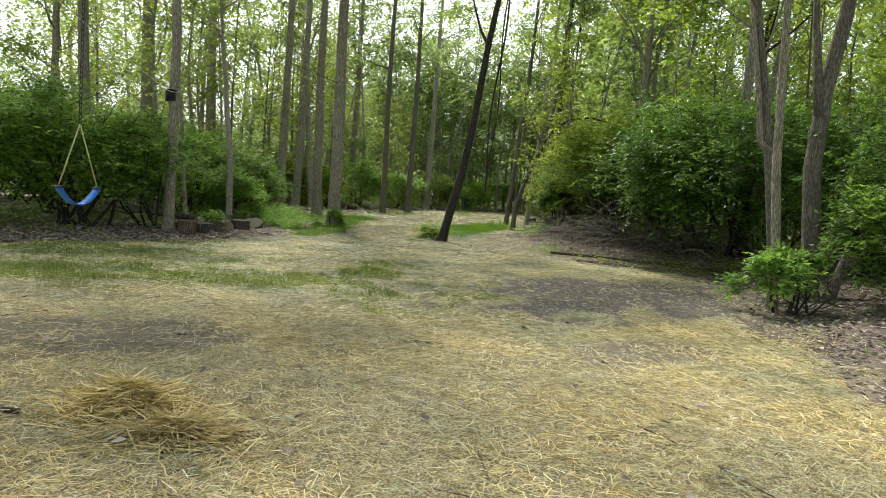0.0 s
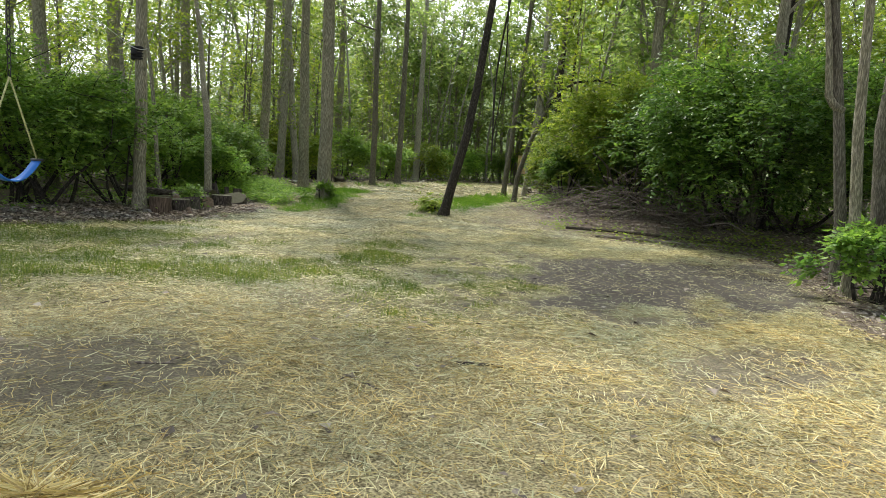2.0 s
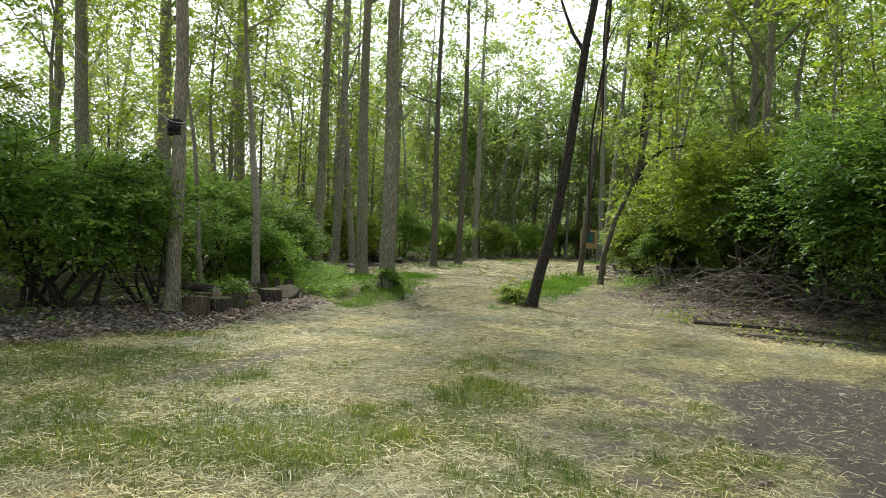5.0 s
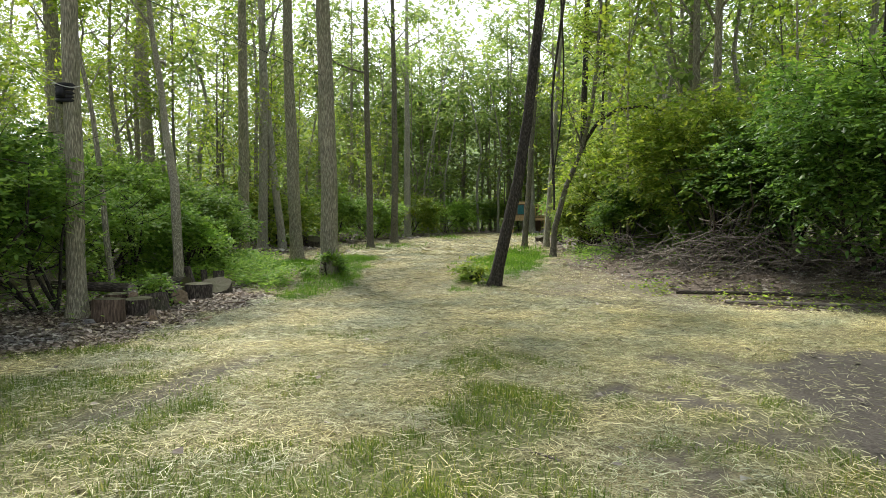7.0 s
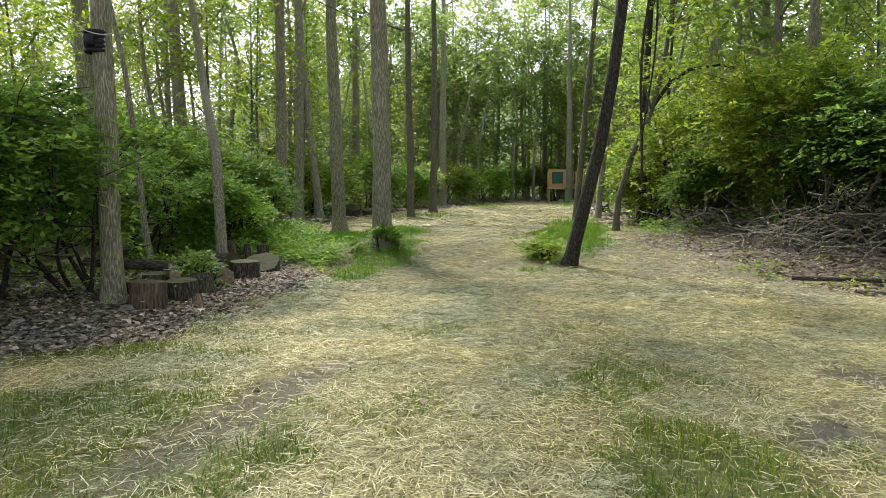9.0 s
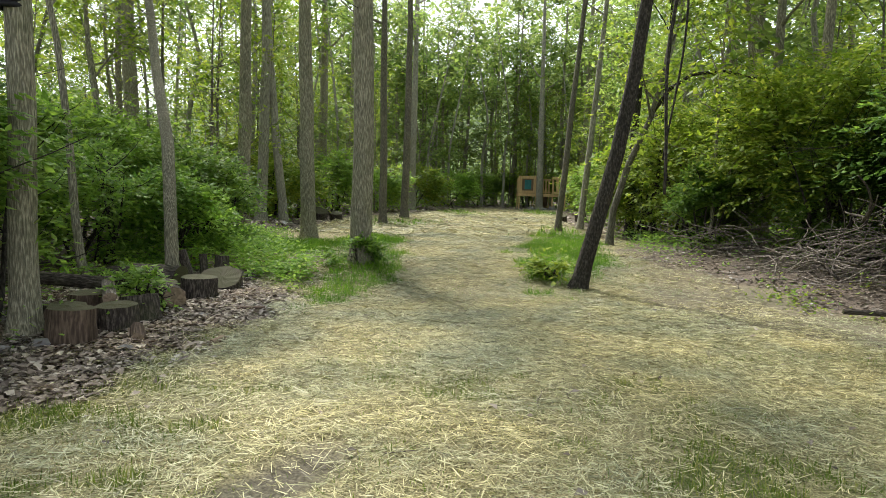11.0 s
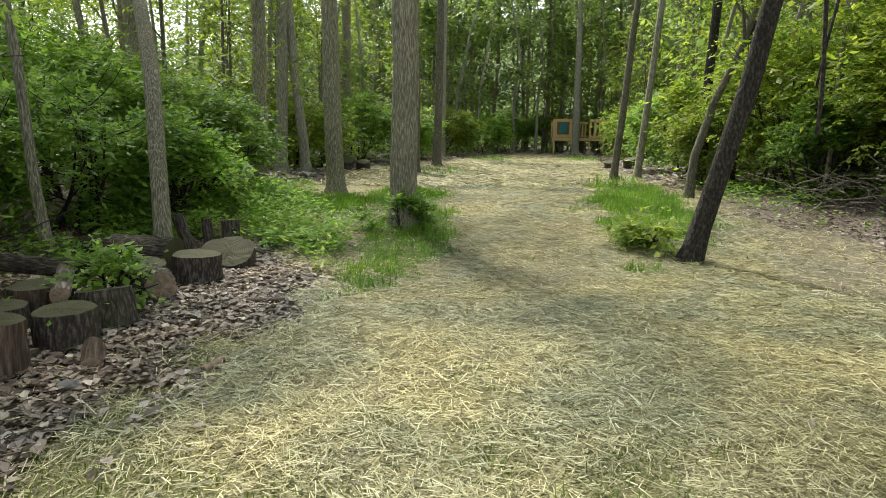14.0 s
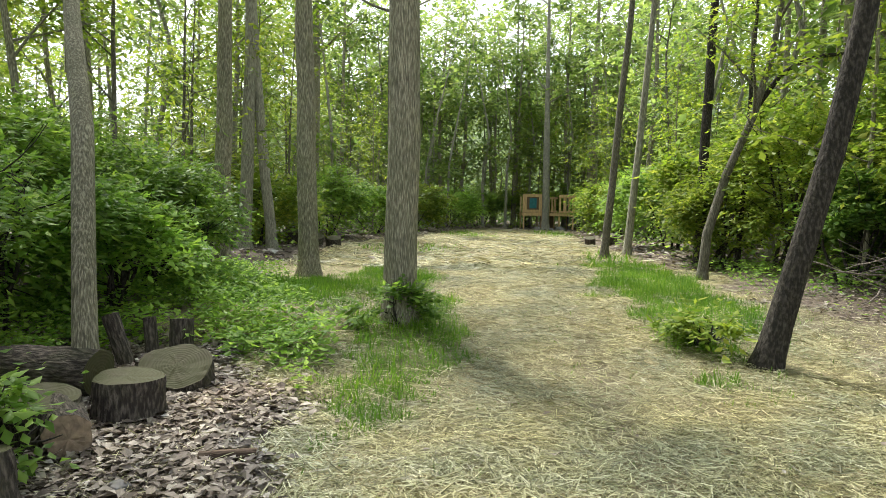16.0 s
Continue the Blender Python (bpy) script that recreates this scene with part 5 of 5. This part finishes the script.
# ---- swing ----
def swing():
    sx, sy = -4.08, 7.5
    z0 = at(sx, sy)
    th = thing("swing", sx, sy, z0, "blue plastic belt swing hanging on ropes and a dark chain", "swing")
    th.rotation_euler = (0, 0, radians(78))
    g = Geo()
    n = 15
    t = np.linspace(-1, 1, n)
    cx, cz = 0.22 * t, 0.88 + 0.2 * t ** 2
    top = np.stack([np.stack([cx + 0.04 * t, np.full(n, s * 0.06), cz], -1) for s in (-1, 1)], 1)
    low = top - [0, 0, 0.012]
    v = np.concatenate([top.reshape(-1, 3), low.reshape(-1, 3)])
    fs = []
    for i in range(n - 1):
        a, b, c, d = 2 * i, 2 * i + 1, 2 * i + 3, 2 * i + 2
        o = 2 * n
        fs += [(a, d, c, b), (a + o, b + o, c + o, d + o), (a, a + o, d + o, d), (b, c, c + o, b + o)]
    fs += [(0, 1, 1 + 2 * n, 2 * n), (2 * n - 2, 4 * n - 2, 4 * n - 1, 2 * n - 1)]
    g.add(v, fs)
    part("seat", g, BLUE, th, "blue plastic belt seat")
    for s in (-1, 1):
        r = Geo()
        r.tube([(0.26 * s, 0, 1.08), (0.13 * s, 0, 1.45), (0.0, 0, 1.82)], [0.008] * 3, 6)
        part("rope", r, ROPE, th, "yellowed rope")
        p = Geo()
        p.tube([(0.26 * s, -0.07, 1.075), (0.26 * s, 0.07, 1.075)], [0.014] * 2, 8)
        part("seat_clamp", p, CHAIN, th)
    links = Geo()
    for i in range(82):
        z = 1.82 + i * 0.06
        a = np.linspace(0, 2 * math.pi, 9)
        w = np.stack([0.018 * np.cos(a), 0 * a, 0.036 * np.sin(a) + z + 0.03], -1)
        links.tube(w if i % 2 else w[:, [1, 0, 2]], np.full(9, 0.006), 4, 0, False)
    part("chain", links, CHAIN, th, "dark steel chain")


swing()
def overhanging_limb():
    """The long unseen limb that carries the swing; leafy side branches are added to dapple the clearing."""
    rs = np.random.RandomState(650)
    th = thing("overhanging_limb", -12, 4, at(-12, 4), "long unseen limb carrying a swing, leafy side branches added for dappled shade", "branch")
    spine = np.array([(0, 0, 5.6), (2.4, 1.2, 6.4), (5.0, 2.4, 6.8), (7.4, 3.3, 6.78), (9.4, 4.4, 7.0), (11.6, 5.8, 7.3)])
    g = Geo()
    g.tube(spine, [0.15, 0.13, 0.10, 0.085, 0.06, 0.03], 9)
    part("wood", g, BARK_DARK, th)
    leaves = Geo()
    for i in range(5):
        t = rs.uniform(0.8, 3.4)
        p = np.array([np.interp(t, range(6), spine[:, k]) for k in range(3)])
        q = limb_path(p, rs.uniform(0.2, 2.6) if i % 4 else rs.uniform(-2, -0.6), rs.uniform(0.0, 0.5), rs.uniform(1.5, 4.6), rs, 6, 0.08)
        b = Geo()
        b.tube(q, np.linspace(0.035, 0.008, 6), 5, 0, False)
        part("branch", b, BARK_DARK, th)
        o = np.repeat(q[2:], 15, 0) + rs.normal(0, 0.24, (60, 3))
        a = rs.rand(60) * 2 * math.pi
        sprays(leaves, o, unit(np.stack([np.cos(a), np.sin(a), rs.normal(0, 0.3, 60)], -1)), rs, 5, 0.5, 0.2)
    part("foliage", leaves, LEAF_YOUNG, th)


overhanging_limb()


# ---- strap on the tree ----
def strap():
    x, y, z = -7.17, 14.3, 3.12 + at(-7.12, 14.3)
    th = thing("trunk_strap", x, y, z, "wide black strap buckled round a trunk", "strap")
    a = np.linspace(0, 2 * math.pi, 19)
    band = Geo()
    for dz in (-0.10, -0.05, 0.0, 0.06, 0.11):
        band.tube(np.stack([0.112 * np.cos(a), 0.112 * np.sin(a), 0 * a + dz], -1), np.full(19, 0.029), 6, 0, False)
    part("band", band, STRAP, th)
    b = Geo()
    b.box((-0.05, -0.16, -0.06), (0.06, -0.12, 0.06))
    part("buckle", b, STRAP, th)
    c = Geo()
    c.tube(np.stack([0.165 * np.cos(a), 0.165 * np.sin(a), 0.10 + 0.03 * np.sin(a * 2)], -1), np.full(19, 0.006), 5, 0, False)
    part("cord", c, WHITE_CORD, th, "thin white cord")


strap()
wire = Geo()
s = np.linspace(0, 1, 30)
wire.tube(np.stack([-12.0 + 7.0 * s, 9.1 + 10.35 * s, 6.9 - 2.4 * s - 0.5 * s * (1 - s)], -1), np.full(30, 0.007), 4, 0, False)
tagged(part("slack_line", wire, STRAP, None), "thin dark line strung between two trunks", "cable")
cord = Geo()
cord.tube(np.stack([-7.2 - 2.6 * s, 14.2 - 3.4 * s, 3.25 + 2.9 * s - 0.4 * s * (1 - s)], -1), np.full(30, 0.005), 4, 0, False)
tagged(part("pale_cord", cord, WHITE_CORD, None), "thin pale cord running up from a strapped trunk", "cable")


# ---- wooden platform at the far end ----
def platform():
    x0, y0, zg = 0.1, 59.4, at(1.8, 59.4)
    W, D, F = 3.8, 2.8, 1.22
    th = thing("tree_platform", x0, y0, zg, "new yellow wooden platform with railings built round a tree", "platform")

    def piece(name, lo, hi, mat=LUMBER, parent=th, label=""):
        g = Geo()
        g.box(lo, hi)
        return part(name, g, mat, parent, label, False)

    for px in (0.06, 1.36, 2.66, W - 0.14):
        for py in (0.0, D - 0.1):
            piece("post", (px, py, -0.1), (px + 0.1, py + 0.1, F + (1.3 if py == 0 else 1.25)))
    piece("beam", (0, -0.045, F - 0.2), (W, -0.005, F + 0.02))
    piece("beam", (0, D + 0.005, F - 0.2), (W, D + 0.045, F + 0.02))
    for i in range(20):
        a = i * W / 20
        if 1.5 < a < 2.2:
            piece("deck_board", (a + 0.006, 0.42, F + 0.024), (a + W / 20 - 0.006, D, F + 0.055), LUMBER_DARK)
        else:
            piece("deck_board", (a + 0.006, 0.0, F + 0.024), (a + W / 20 - 0.006, D, F + 0.055), LUMBER_DARK)
    # panel with a window
    win = new("window_panel")
    win.parent = th
    tagged(win, "board panel round a teal window")
    for lo, hi in (((0.0, -0.09, F + 0.03), (0.30, -0.05, F + 1.38)), ((1.2, -0.09, F + 0.03), (1.42, -0.05, F + 1.38)),
                   ((0.31, -0.09, F + 1.18), (1.19, -0.05, F + 1.38)), ((0.31, -0.09, F + 0.03), (1.19, -0.05, F + 0.24))):
        piece("board", lo, hi, LUMBER, win)
    # a dark board stands in for the shade inside the opening
    piece("backing", (0.31, 0.02, F + 0.25), (1.19, 0.04, F + 1.17), LUMBER_DARK, win, "dark board put in for the darkness inside the opening")
    piece("sheet", (0.5, -0.03, F + 0.34), (1.02, -0.01, F + 1.08), TEAL, win, "teal sheet hung in the opening")
    # open railing behind the tree
    piece("rail", (1.43, 0.5, F + 1.08), (2.62, 0.56, F + 1.2))
    piece("rail", (1.43, 0.5, F + 0.1), (2.62, 0.56, F + 0.2))
    for px in (1.5, 1.72, 1.94, 2.16, 2.38):
        piece("picket", (px, 0.45, F + 0.06), (px + 0.12, 0.495, F + 1.2))
    # slatted panel
    piece("rail", (2.64, -0.10, F + 1.16), (W, -0.055, F + 1.38))
    piece("rail", (2.64, -0.10, F + 0.03), (W, -0.055, F + 0.2))
    for px, w in ((2.66, 0.14), (2.98, 0.2), (3.34, 0.16), (3.62, 0.32)):
        piece("picket", (px, -0.05, F + 0.05), (px + w, -0.005, F + 1.36))
    # dark board added below the deck in place of the shade there
    piece("shade_board", (1.5, 1.6, 0.0), (2.5, 1.65, F - 0.2), LUMBER_DARK)


platform()
